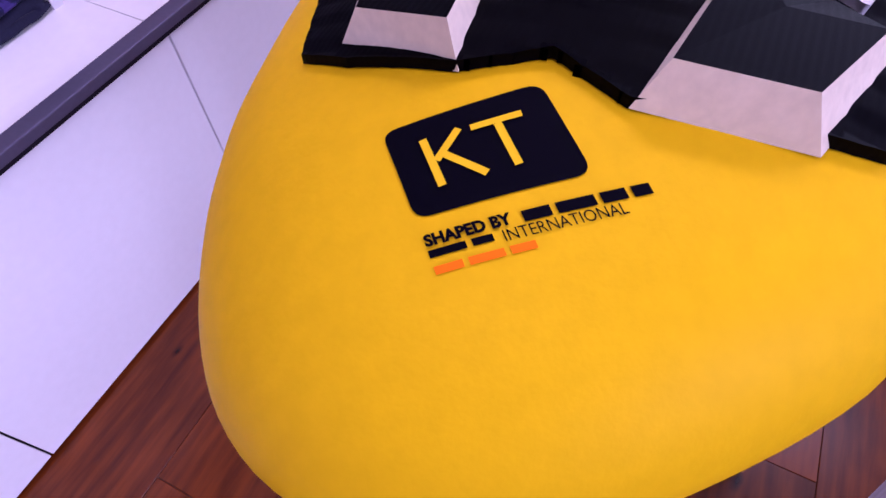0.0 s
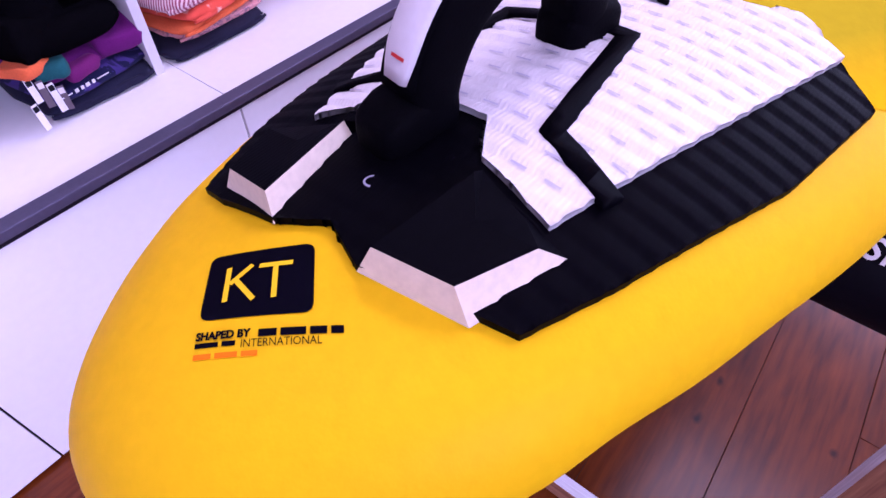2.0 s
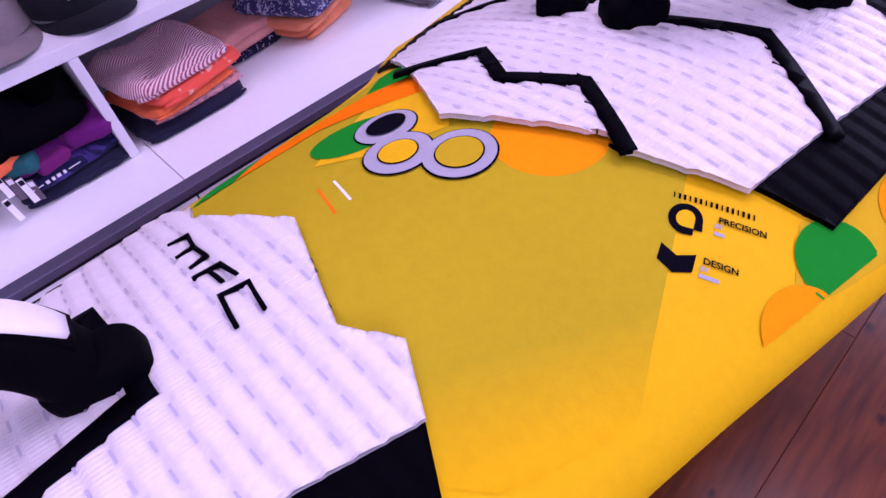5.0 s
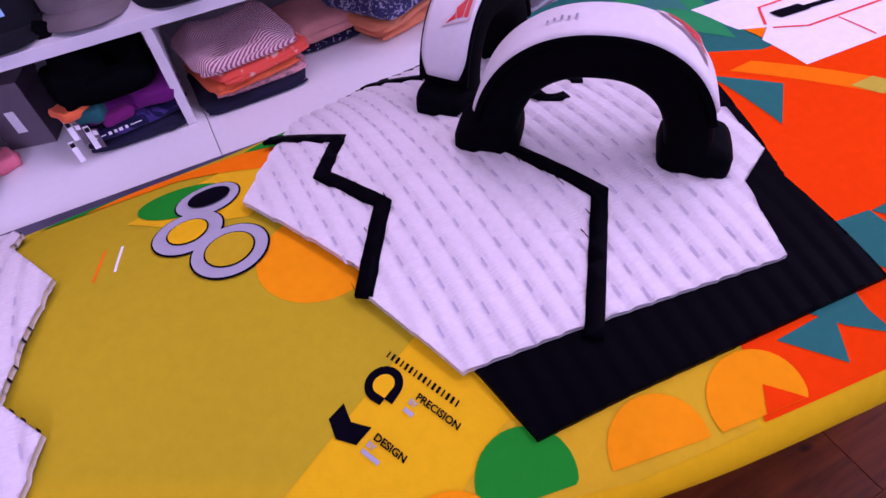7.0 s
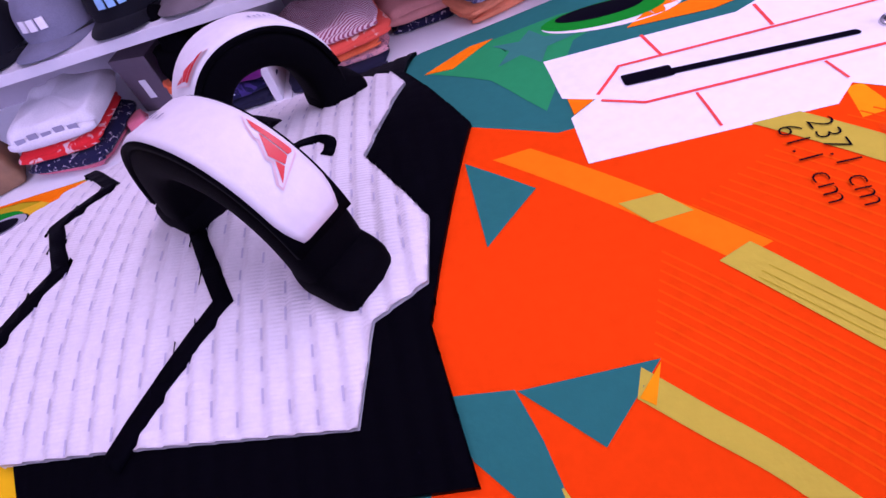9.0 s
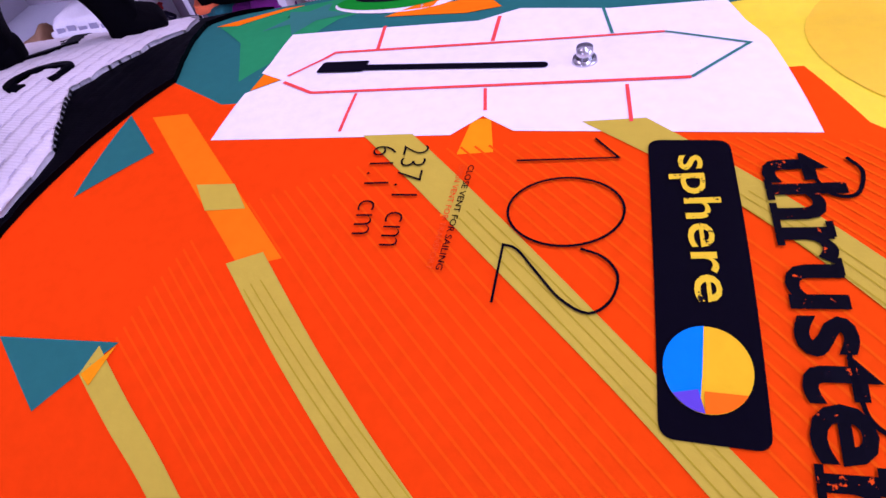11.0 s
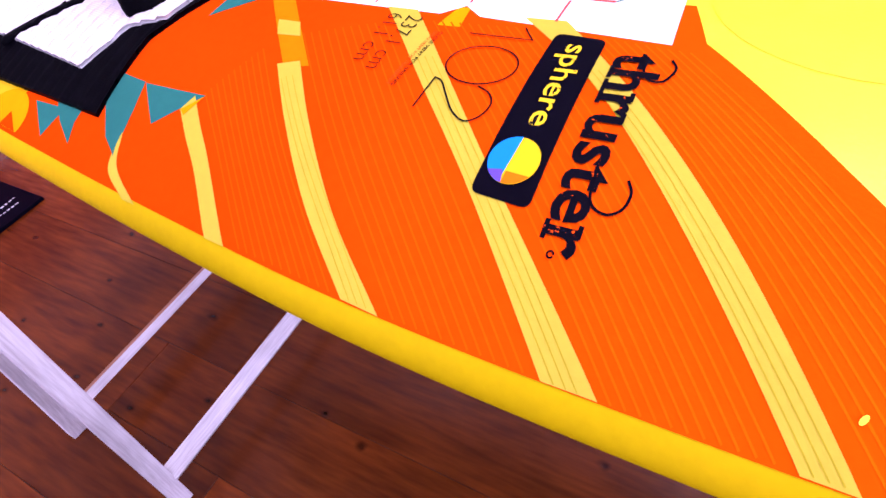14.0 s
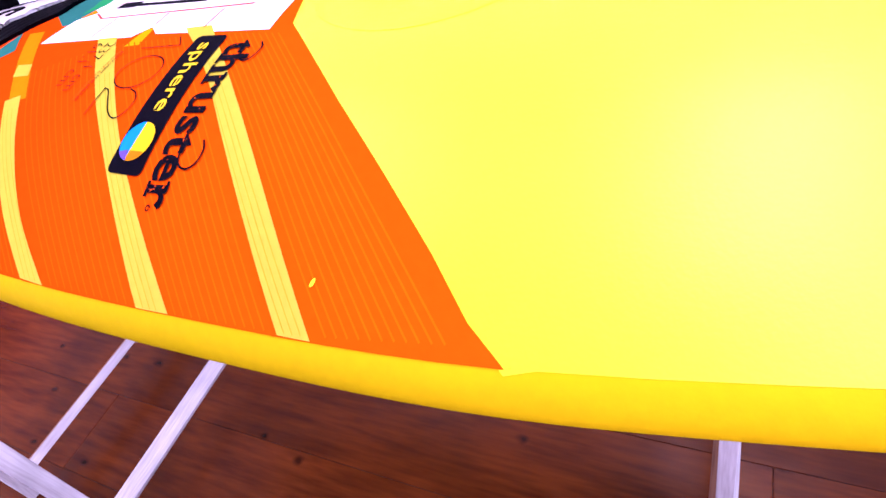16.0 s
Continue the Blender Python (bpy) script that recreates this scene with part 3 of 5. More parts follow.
part("hull", hull_mesh(), M_HULL, board, "glossy golden yellow hull")


def print_on(name, poly, material, lift=0.0004, label="", step=0.009):
    return part(name, drape(poly, lift, step), material, board, label)


def rail_line(xa, xb, inset, side=-1, n=24):
    return [(xa + (xb - xa) * k / n, side * (width_at(xa + (xb - xa) * k / n) - inset)) for k in range(n + 1)]


# fields
print_on("mustard_field", [(0.3143, 0.1242), (0.3318, -0.1438), (0.344, -0.1576), (0.3597, -0.1651), (0.4003, -0.1782), (0.4102, -0.1792), (0.4379, -0.1664), (0.5297, -0.1266), (0.5879, -0.1139), (0.586, 0.1199)], M_MUSTARDFADE, 0.0004, "mustard yellow print fading into the hull")
print_on("mustard_field", [(0.5436, -0.1825), (0.587, -0.1868), (0.6467, -0.1972), (0.6523, -0.2367), (0.5873, -0.229), (0.5272, -0.2126), (0.5027, -0.2021)], M_MUSTARD2, 0.0004, step=0.006)
print_on("lemon_field", [*rail_line(1.33, 2.25, 0.0105), *rail_line(2.25, 1.0, 0.0105, 1), (0.9757, 0.0859), (1.0669, -0.0119), (1.1209, -0.0565), (1.1338, -0.0856), (1.1458, -0.0976), (1.2035, -0.1562), (1.2427, -0.1940), (1.2794, -0.2300), (1.3006, -0.2530), (1.3176, -0.2676)], M_LEMON, 0.0003, "lemon yellow nose print")
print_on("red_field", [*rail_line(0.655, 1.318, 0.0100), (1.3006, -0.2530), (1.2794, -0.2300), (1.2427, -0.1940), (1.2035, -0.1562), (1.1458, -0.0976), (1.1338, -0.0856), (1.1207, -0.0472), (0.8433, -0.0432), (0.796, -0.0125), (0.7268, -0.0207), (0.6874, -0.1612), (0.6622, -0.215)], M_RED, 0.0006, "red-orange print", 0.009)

# pale stripes that run down to the rail
for poly in (
    [(0.7938, -0.2171), (0.7947, -0.217), (0.8059, -0.2387), (0.8355, -0.2560), (0.8227, -0.2552), (0.7983, -0.2409)],
    [(0.8330, -0.1925), (0.8386, -0.1812), (0.8590, -0.2010), (0.8808, -0.2212), (0.9192, -0.2615), (0.9029, -0.2605), (0.8742, -0.2297), (0.8530, -0.2110)],
    [(0.8861, -0.1459), (0.9017, -0.1406), (0.9400, -0.1864), (0.9830, -0.2310), (1.0290, -0.2675), (1.0055, -0.2660), (0.9620, -0.2298), (0.9215, -0.1874)],
    [(0.9323, -0.0770), (0.9560, -0.0779), (1.0115, -0.1400), (1.0640, -0.1960), (1.1383, -0.2692), (1.1137, -0.2692), (1.0484, -0.1990), (0.9920, -0.1416)],
    [(1.0300, -0.0760), (1.0560, -0.0760), (1.1132, -0.1340), (1.1647, -0.1910), (1.2290, -0.2690), (1.2103, -0.2690), (1.1370, -0.1816), (1.0841, -0.1231)],
):
    n = len(poly)
    print_on("pale_stripe", smooth_run(poly[1 : n // 2 + 1]) + smooth_run([*poly[n // 2 + 1 :], poly[0]]), M_PALE, 0.0010, step=0.009)

# fine pinstripes between the stripes, all in one run
def guide(k):
    """The k-th guide line (whole numbers are the pale stripes) from the panel side to the rail."""
    lines = ([(0.835, -0.1870), (0.8690, -0.2160), (0.9110, -0.2590)], [(0.8612, -0.1109), (0.9400, -0.1960), (1.0172, -0.2660)], [(0.9440, -0.0770), (1.0300, -0.1690), (1.1260, -0.2690)],
             [(1.0430, -0.0760), (1.1260, -0.1600), (1.2200, -0.2680)], [(1.1338, -0.0856), (1.2235, -0.1755), (1.3100, -0.2600)])
    a = min(int(k), 3)
    f = k - a
    pts = []
    for (xa, ya), (xb, yb) in zip(lines[a], lines[a + 1]):
        pts.append((xa + (xb - xa) * f, ya + (yb - ya) * f))
    return smooth_run(pts, 16)


bm = bmesh.new()
for k in range(1, 64):
    run = guide(k / 16)
    if k % 16 in (0, 15, 14, 1, 2):
        continue
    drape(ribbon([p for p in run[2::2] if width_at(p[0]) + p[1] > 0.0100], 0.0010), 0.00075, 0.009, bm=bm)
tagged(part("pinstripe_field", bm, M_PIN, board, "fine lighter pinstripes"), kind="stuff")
bm = bmesh.new()
for k in (1, 2, 3):
    for d in (-0.06, -0.01, 0.04):
        drape(ribbon(guide(k + d)[8::2], 0.0005), 0.00115, 0.009, bm=bm)
tagged(part("pinstripe_field", bm, M_PALELINE, board, "fine olive pinstripes"), kind="stuff")

# lighter dart, teal teeth and triangles
print_on("amber_dart", [(0.8048, -0.0509), (0.826, -0.0498), (0.9108, -0.1433), (0.8927, -0.1476)], M_ORANGE, 0.0007)
print_on("pale_patch", [(0.856, -0.104), (0.876, -0.1043), (0.8864, -0.1186), (0.8664, -0.1193)], M_PALE, 0.0009)
print_on("amber_dart", [(0.9826, -0.0701), (0.991, -0.0699), (0.9937, -0.0918), (0.978, -0.0922)], M_AMBER, 0.0007)
for poly in ([(0.7894, -0.0478), (0.8215, -0.0808), (0.7898, -0.1091)], [(0.7865, -0.1789), (0.8474, -0.1797), (0.8155, -0.2069)],
             [(0.7546, -0.1742), (0.7855, -0.1781), (0.7917, -0.1989), (0.7978, -0.2331), (0.7803, -0.2225), (0.7619, -0.201)],
             [(0.7067, -0.204), (0.7417, -0.2057), (0.7413, -0.2186), (0.7467, -0.2338), (0.724, -0.2197)], [(0.6850, -0.2100), (0.7230, -0.2105), (0.7130, -0.2340)]):
    print_on("teal_tooth", poly, M_TEAL, 0.0010)
print_on("amber_wedge", [(0.834, -0.1925), (0.847, -0.181), (0.8393, -0.1966)], M_AMBER, 0.0013)

# discs near the rail
def above_rail(poly, inset=0.0125):
    return [(x, max(y, inset - width_at(x))) for x, y in poly]


print_on("green_disc", above_rail(ellipse(0.5415, -0.2060, 0.0235, 0.021, -8)), M_GREEN, 0.0010, step=0.006)
print_on("orange_disc", above_rail(ellipse(0.6027, -0.2225, 0.0250, 0.0215, -8)), M_AMBER, 0.0010, step=0.006)
print_on("orange_disc", above_rail(ellipse(0.6585, -0.2265, 0.0265, 0.0215, -8)), M_AMBER, 0.0010, step=0.006)
print_on("orange_disc", above_rail(ellipse(0.4991, -0.2100, 0.024, 0.018, -8)), M_AMBER, 0.0010, step=0.006)
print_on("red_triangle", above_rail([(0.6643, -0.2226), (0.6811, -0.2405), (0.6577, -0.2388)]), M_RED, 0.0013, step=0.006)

# rings, green disc and bands between the pads
print_on("green_disc", ellipse(0.441, 0.044, 0.030, 0.021, -25), M_GREEN, 0.0010)
print_on("amber_disc", ellipse(0.5044, -0.0569, 0.036, 0.033), M_AMBER, 0.0005)
print_on("yellow_band", [(0.4058, 0.04), (0.4878, 0.0792), (0.5185, 0.0347), (0.4756, -0.0046), (0.4319, 0.0141)], M_YELLOW, 0.0007, step=0.006)
print_on("orange_band", [(0.3743, 0.0929), (0.4062, 0.1129), (0.4878, 0.0942), (0.4388, 0.0861)], M_ORANGE, 0.0009, step=0.006)
print_on("orange_band", [(0.4388, 0.0861), (0.4878, 0.0942), (0.5332, 0.0678), (0.5034, 0.0429), (0.4661, 0.07)], M_ORANGE, 0.0010, step=0.006)
print_on("green_band", [(0.3439, 0.0945), (0.3692, 0.1199), (0.4062, 0.1129), (0.3743, 0.0929)], M_GREEN, 0.0009, step=0.006)
print_on("green_band", [(0.4878, 0.0952), (0.5185, 0.1197), (0.5476, 0.1111), (0.5185, 0.0767)], M_GREEN, 0.0009, step=0.006)
RINGS = ((0.4565, 0.0323, 0.020, 0.0), (0.4408, 0.0017, 0.0205, 0.0125), (0.4599, -0.0288, 0.0215, 0.0145))
for cx, cy, ro, ri in RINGS:
    print_on("ring_outline", ellipse(cx, cy, ro + 0.0012, ro + 0.0002), M_INK, 0.0013, step=0.01)
for k, (cx, cy, ro, ri) in enumerate(RINGS):
    print_on("silver_ring", ellipse(cx, cy, ro, ro - 0.001), M_SILVER, 0.0016 + 0.0001 * k, step=0.01)
    if ri:
        print_on("ring_outline", ellipse(cx, cy, ri, ri - 0.0005), M_INK, 0.0021, step=0.01)
        print_on("ring_centre", ellipse(cx, cy, ri - 0.001, ri - 0.0015), M_YELLOW if k == 1 else M_MUSTARD, 0.0024, step=0.01)
print_on("dark_disc", ellipse(0.4577, 0.0332, 0.0135, 0.0115), M_INK, 0.0024, step=0.01)

# white mast-track panel with seams, slot and screw
print_on("white_panel", [(0.851, -0.074), (0.9737, -0.08), (0.9872, -0.0682), (1.0015, -0.0794), (1.1177, -0.0902), (1.1128, -0.0214), (1.1025, 0.0214), (1.0461, 0.0244), (0.9979, 0.0353), (0.9747, 0.0259), (0.8554, 0.037), (0.8545, -0.0120), (0.8710, -0.0225), (0.8535, -0.0340)], M_WHITEP, 0.0009, "white mast-track panel")
SEAMS = (((0.8735, -0.0190), (0.8941, 0.0054), (1.0705, -0.0048)), ((0.8735, -0.0255), (0.8941, -0.039), (1.0766, -0.0499)), ((0.9179, 0.0325), (0.9199, 0.0035)), ((0.9868, 0.0281), (0.985, 0.002)),
         ((0.9202, -0.0429), (0.9196, -0.0734)), ((0.9862, -0.0468), (0.9879, -0.0644)), ((1.0498, -0.0519), (1.05, -0.078)), ((1.0705, -0.0048), (1.1045, -0.0245), (1.0766, -0.0499)), ((1.0425, 0.0253), (1.0461, -0.0016)))
print_on("orange_wedge", [(0.8570, -0.0140), (0.8705, -0.0225), (0.8560, -0.0320)], M_ORANGE, 0.0011)
for k, line in enumerate(SEAMS):
    print_on("panel_seam", ribbon(line, 0.0022 if k < 4 else 0.0016), M_SEAM if k < 7 else M_TEAL2, 0.0012, step=0.03)
print_on("mast_track_slot", rounded([(0.915, -0.0195), (0.915, -0.0130), (1.015, -0.0270), (1.015, -0.0325)], 0.0028), M_INK, 0.0013, "black recessed slot")
print_on("mast_track_slot", rounded([(0.890, -0.0185), (0.891, -0.0060), (0.919, -0.0090), (0.918, -0.0215)], 0.0022), M_INK, 0.0015)
bm = bmesh.new()
zt = deck(1.032, -0.029)
cyl(bm, (1.032, -0.029, zt), (1.032, -0.029, zt + 0.003), 0.0062, 0.0055)
cyl(bm, (1.032, -0.029, zt + 0.003), (1.032, -0.029, zt + 0.0085), 0.0042, 0.0038)
part("vent_screw", bm, M_STEEL, board, "small steel vent screw")

# far side artwork
print_on("teal_field", [(0.7718, -0.0186), (0.797, -0.0144), (0.8525, -0.0522), (0.8808, -0.0146), (1.1126, 0.0198), *rail_line(1.25, 0.79, 0.03, 1, 16), (0.747, 0.1002)], M_TEAL, 0.0005, "teal print")
print_on("green_patch", [(0.7767, 0.0816), (0.8292, 0.1091), (0.8855, 0.1154), (0.9475, 0.0856), (0.8808, 0.0554), (0.8432, -0.02), (0.8198, 0.0337)], M_SEAGREEN, 0.0007)
print_on("teal_star", [(0.86, 0.1011), (0.8657, 0.0772), (0.8855, 0.0634), (0.8638, 0.0582), (0.8544, 0.037), (0.8451, 0.0577), (0.8273, 0.05), (0.8394, 0.0705), (0.8301, 0.0921), (0.8488, 0.0828)], M_TEAL2, 0.0009)
print_on("white_arc", ellipse(0.9141, 0.0805, 0.048, 0.026, -15), M_WHITEP, 0.0009)
print_on("green_arc", ellipse(0.9094, 0.0845, 0.043, 0.023, -15), M_GREEN, 0.0011)
print_on("dark_disc", ellipse(0.9094, 0.0915, 0.031, 0.015, -15), M_INK, 0.0013)
print_on("orange_flame", [(0.9141, 0.0475), (0.9427, 0.0706), (0.9616, 0.0778), (0.9522, 0.0577), (0.9757, 0.0609), (0.9868, 0.0411), (0.9663, 0.0378)], M_ORANGE, 0.0009)
print_on("orange_flame", [(0.7767, 0.0796), (0.8151, 0.1135), (0.8338, 0.1123), (0.798, 0.0726)], M_ORANGE, 0.0009)
print_on("lemon_swirl", ellipse(1.0805, 0.0635, 0.055, 0.035, -10), M_LEMON, 0.0008)
print_on("teal_swirl", ribbon([(1.0578, 0.0728), (1.0669, 0.0561), (1.0896, 0.0509), (1.108, 0.0646), (1.1034, 0.0794)], 0.012), M_TEAL2, 0.0010, step=0.03)
print_on("deep_lemon_disc", ellipse(1.215, -0.030, 0.088, 0.074), M_LEMON_DEEP, 0.0006)
print_on("deep_lemon_band", ribbon(smooth_run([(1.4826, -0.2349), (1.5615, -0.2117), (1.6605, -0.1943), (1.76, -0.1856)]), 0.03), M_LEMON_DEEP, 0.0006)

# ---- writing and marks on the deck ----
R_ALONG, R_UP = (0.0, -1.0), (1.0, 0.0)
K_ALONG, K_UP = Vector((0.6231, -0.8191)), Vector((0.6798, 0.6726))


def kt(u, v):
    p = Vector((0.0505, 0.0074)) + K_ALONG * u + K_UP * v
    return (p.x, p.y)


print_on("badge", rounded([kt(0.0, 0.0), kt(0.0385, 0.0), kt(0.0385, 0.0305), kt(0.0, 0.0305)], 0.004), M_INK, 0.0004, "black rounded badge", step=0.01)
for line in ([(0.0080, 0.007), (0.0080, 0.023)], [(0.0165, 0.023), (0.0090, 0.0150)], [(0.0110, 0.0165), (0.0180, 0.007)], [(0.0190, 0.0220), (0.0310, 0.0220)], [(0.0250, 0.0210), (0.0250, 0.007)]):
    print_on("badge_mark", ribbon([kt(*p) for p in line], 0.0019), M_INKYEL, 0.0008, step=0.01)
part("lettering", lettering("SHAPED BY", kt(0.0, -0.0082), K_ALONG, K_UP, 0.0190, 0.0032, 0.0006, weight=0.05), M_INK, board)
part("lettering", lettering("INTERNATIONAL", kt(0.0155, -0.0120), K_ALONG, K_UP, 0.0265, 0.0029, 0.0006), M_INK, board)
for v, w, h, m in ((-0.0082, 0.0481, 0.0029, M_INK), (-0.0120, 0.042, 0.0030, M_INK), (-0.0152, 0.021, 0.0020, M_INKORANGE)):
    u = {0.0481: 0.0208, 0.042: 0.0}.get(w, 0.0)
    w = {0.042: 0.0140}.get(w, w)
    rnd = random.Random(int(w * 1e4))
    while u < w:
        d = rnd.uniform(0.004, 0.009)
        e = min(w, u + d)
        k = 0.35 if h == 0.0030 else 0.0
        print_on("print_bar", [kt(u, v + k * h), kt(e, v + k * h), kt(e, v + h), kt(u, v + h)], m, 0.0004, step=0.02)
        u = e + 0.0012


def strokes(name, lines, width, material, lift=0.0017):
    for line in lines:
        print_on(name, ribbon(line, width), material, lift, step=0.03)


strokes("digit", [[(1.0354, -0.0877), (1.044, -0.0991), (1.004, -0.0983)]], 0.0010, M_INK)
strokes("digit", [ellipse(1.0234, -0.1241, 0.0215, 0.0155, 0, 24, 0, 181), ellipse(1.0234, -0.1241, 0.0215, 0.0155, 0, 24, 180, 361)], 0.0010, M_INK)
strokes("digit", [smooth_run([(1.0289, -0.1407), (1.0368, -0.1442), (1.0414, -0.1513), (1.0387, -0.1603), (1.0312, -0.1649), (1.0218, -0.1599), (1.0137, -0.1503), (1.0061, -0.1408), (1.0005, -0.1386)], 4), [(1.001, -0.1382), (0.9979, -0.1615)]], 0.0010, M_INK)
part("lettering", lettering("237.1 cm", (0.9542, -0.0861), (-0.048, -0.999), (0.999, -0.048), 0.0526, 0.0115, weight=-0.018), M_INK, board)
part("lettering", lettering("61.1 cm", (0.9399, -0.0857), (-0.012, -1.000), (1.000, -0.012), 0.0477, 0.0110, weight=-0.018), M_INK, board)
part("lettering", lettering("CLOSE VENT FOR SAILING", (0.9843, -0.0997), (-0.166, -0.986), (0.986, -0.166), 0.0499, 0.0026, weight=0.01), M_INK, board)
part("lettering", lettering("OPEN VENT FOR TRANSPORT", (0.9805, -0.0993), (-0.163, -0.987), (0.987, -0.163), 0.0501, 0.0024), M_INKRED, board)
print_on("ink_dash", ribbon([(0.9789, -0.1074), (0.976, -0.1251)], 0.0022), M_INKORANGE, 0.0009)
print_on("name_plate", rounded([(1.0554, -0.09), (1.0848, -0.0924), (1.0833, -0.2042), (1.0514, -0.202)], 0.005), M_INK, 0.0015, "black rounded name plate", 0.012)
part("lettering", lettering("sphere", (1.0613, -0.0999), (0.005, -1.000), (1.000, 0.005), 0.0608, 0.0165, 0.0020, weight=0.010), M_WORNYEL, board, "yellow lettering")
print_on("ball_half", ellipse(1.0671, -0.1819, 0.0132, 0.0132, 0, 40), M_INKYEL, 0.0020, step=0.02)
print_on("ball_half", [*ellipse(1.0671, -0.1819, 0.0132, 0.0132, 0, 24, 90, 255), (1.0656, -0.1819)], M_BLUE, 0.0022, step=0.02)
print_on("ball_quarter", [(1.0637, -0.1882), *ellipse(1.0671, -0.1819, 0.0132, 0.0132, 0, 12, 215, 262)], M_VIOLET, 0.0025, step=0.02)
print_on("ball_quarter", [(1.0656, -0.1887), *ellipse(1.0671, -0.1819, 0.0132, 0.0132, 0, 14, 262, 325)], M_INKORANGE, 0.0025, step=0.02)
part("lettering", lettering("thruster", (1.0930, -0.1010), (0.0, -1.0), (1.0, 0.0), 0.1210, 0.0255, weight=0.022), M_WORNINK, board, "black lettering")
word_along, word_up = Vector((0.0, -1.0)), Vector((1.0, 0.0))


def slab_serifs(letters, origin, width, base_on, top_on):
    """Slab serifs under and over the stems of a laid word; base_on and top_on name letters by their order."""
    bm = bmesh.new()
    bm.from_mesh(letters.data)
    seen, islands = set(), []
    for v in bm.verts:
        if v in seen:
            continue
        group, todo = [], [v]
        seen.add(v)
        while todo:
            p = todo.pop()
            q = Vector((p.co.x, p.co.y)) - Vector(origin)
            group.append((q.dot(word_along), q.dot(word_up)))
            for e in p.link_edges:
                o = e.other_vert(p)
                if o not in seen:
                    seen.add(o)
                    todo.append(o)
        islands.append(sorted(group))
    bm.free()
    islands.sort()
    for k, group in enumerate(islands):
        for wanted, lo, hi, first in ((base_on, -0.001, 0.003, False), (top_on, 0.0155, 0.0215, True)):
            us = [u for u, t in group if lo < t < hi]
            if k not in wanted or not us:
                continue
            runs = [[us[0], us[0]]]
            for u in us[1:]:
                if u - runs[-1][1] > 0.0035:
                    runs.append([u, u])
                runs[-1][1] = u
            t = 0.0012 if not first else max(t for u, t in group if lo < t < hi) - 0.0008
            for u0, u1 in runs[:1] if first else runs:
                e0 = Vector(origin) + word_along * (u0 - 0.0022) + word_up * t
                e1 = Vector(origin) + word_along * ((u0 + 0.004 if first else u1 + 0.0022)) + word_up * t
                print_on("letter_serif", ribbon([tuple(e0), tuple(e1)], 0.0024), M_WORNINK, 0.0018, step=0.03)


slab_serifs([o for o in board.children if o.get("label") == "black lettering"][0], (1.0930, -0.1010), 0.121, (1, 2, 7), (2, 3, 7))
strokes("flourish", [smooth_run([(1.1073, -0.1064), (1.1126, -0.1194), (1.1207, -0.1205), (1.1247, -0.1107), (1.1212, -0.1039)], 6), smooth_run([(1.1070, -0.1760), (1.1091, -0.1936), (1.1173, -0.1987), (1.1240, -0.1948), (1.1255, -0.1868), (1.1224, -0.1806)], 6)], 0.0014, M_INK)
print_on("registered_mark", ribbon(ellipse(1.1005, -0.2215, 0.0015, 0.0015, 0, 14), 0.0009), M_INK, 0.0017, step=0.03)
print_on("paint_chip", ellipse(1.2241, -0.247, 0.0022, 0.0011, 60, 10), M_LEMON, 0.0015, step=0.006)
RING_AT = (0.5030, -0.1418)
logo = lambda pts: [(RING_AT[0] + u, RING_AT[1] + v) for u, v in pts]
print_on("logo_ring", logo([*ellipse(0.0, 0.0, 0.0094, 0.0082, 0, 26, -60, 208), (-0.0058, -0.0074), (-0.0026, -0.0062), (-0.0006, -0.0098)]), M_INK, 0.0006, step=0.02)
print_on("logo_ring_centre", logo([*ellipse(0.0, 0.0, 0.0053, 0.0044, 0, 22, -50, 200), (-0.0024, -0.0058)]), M_YELLOW, 0.0008, step=0.02)
print_on("logo_chevron", logo([(-0.0201, 0.0010), (-0.0205, -0.0080), (-0.0131, -0.0144), (-0.0225, -0.0178), (-0.0297, -0.0113), (-0.0291, -0.0022)]), M_INK, 0.0006, step=0.02)
D_ALONG, D_UP = Vector((0.46, -0.888)), Vector((0.888, 0.46))
for word, u, v, w, h, m in (("PRECISION", 0.0100, -0.0128, 0.0232, 0.0036, M_INK), ("BY", 0.0062, -0.0128, 0.0042, 0.0026, M_SILVER), ("DESIGN", -0.0148, -0.0192, 0.0166, 0.0036, M_INK), ("BY", -0.0188, -0.0200, 0.0042, 0.0026, M_SILVER)):
    part("lettering", lettering(word, (RING_AT[0] + u, RING_AT[1] + v), D_ALONG, D_UP, w, h, 0.0008, weight=0.03), m, board)
for u, v, w in ((0.0035, -0.0140, 0.0050), (-0.0212, -0.0206, 0.0095)):
    a = Vector((RING_AT[0] + u, RING_AT[1] + v))
    print_on("print_bar", ribbon([tuple(a), tuple(a + D_ALONG * w)], 0.0020), M_SILVER, 0.0006, step=0.02)
for k in range(16):
    a = Vector((RING_AT[0] + 0.0068, RING_AT[1] + 0.0108)) + D_ALONG * 0.00262 * k
    print_on("print_bar", ribbon([tuple(a), tuple(a + D_UP * 0.0034)], 0.0013 if k % 3 else 0.0008), M_INK, 0.0006, step=0.02)
strokes("ink_dash", [[(0.3937, 0.0169), (0.3865, -0.0099)]], 0.0016, M_INKORANGE, 0.0006)
strokes("ink_dash", [[(0.4034, 0.0148), (0.3983, -0.0079)]], 0.0016, M_WHITEP, 0.0006)

# ---- grip pads ----


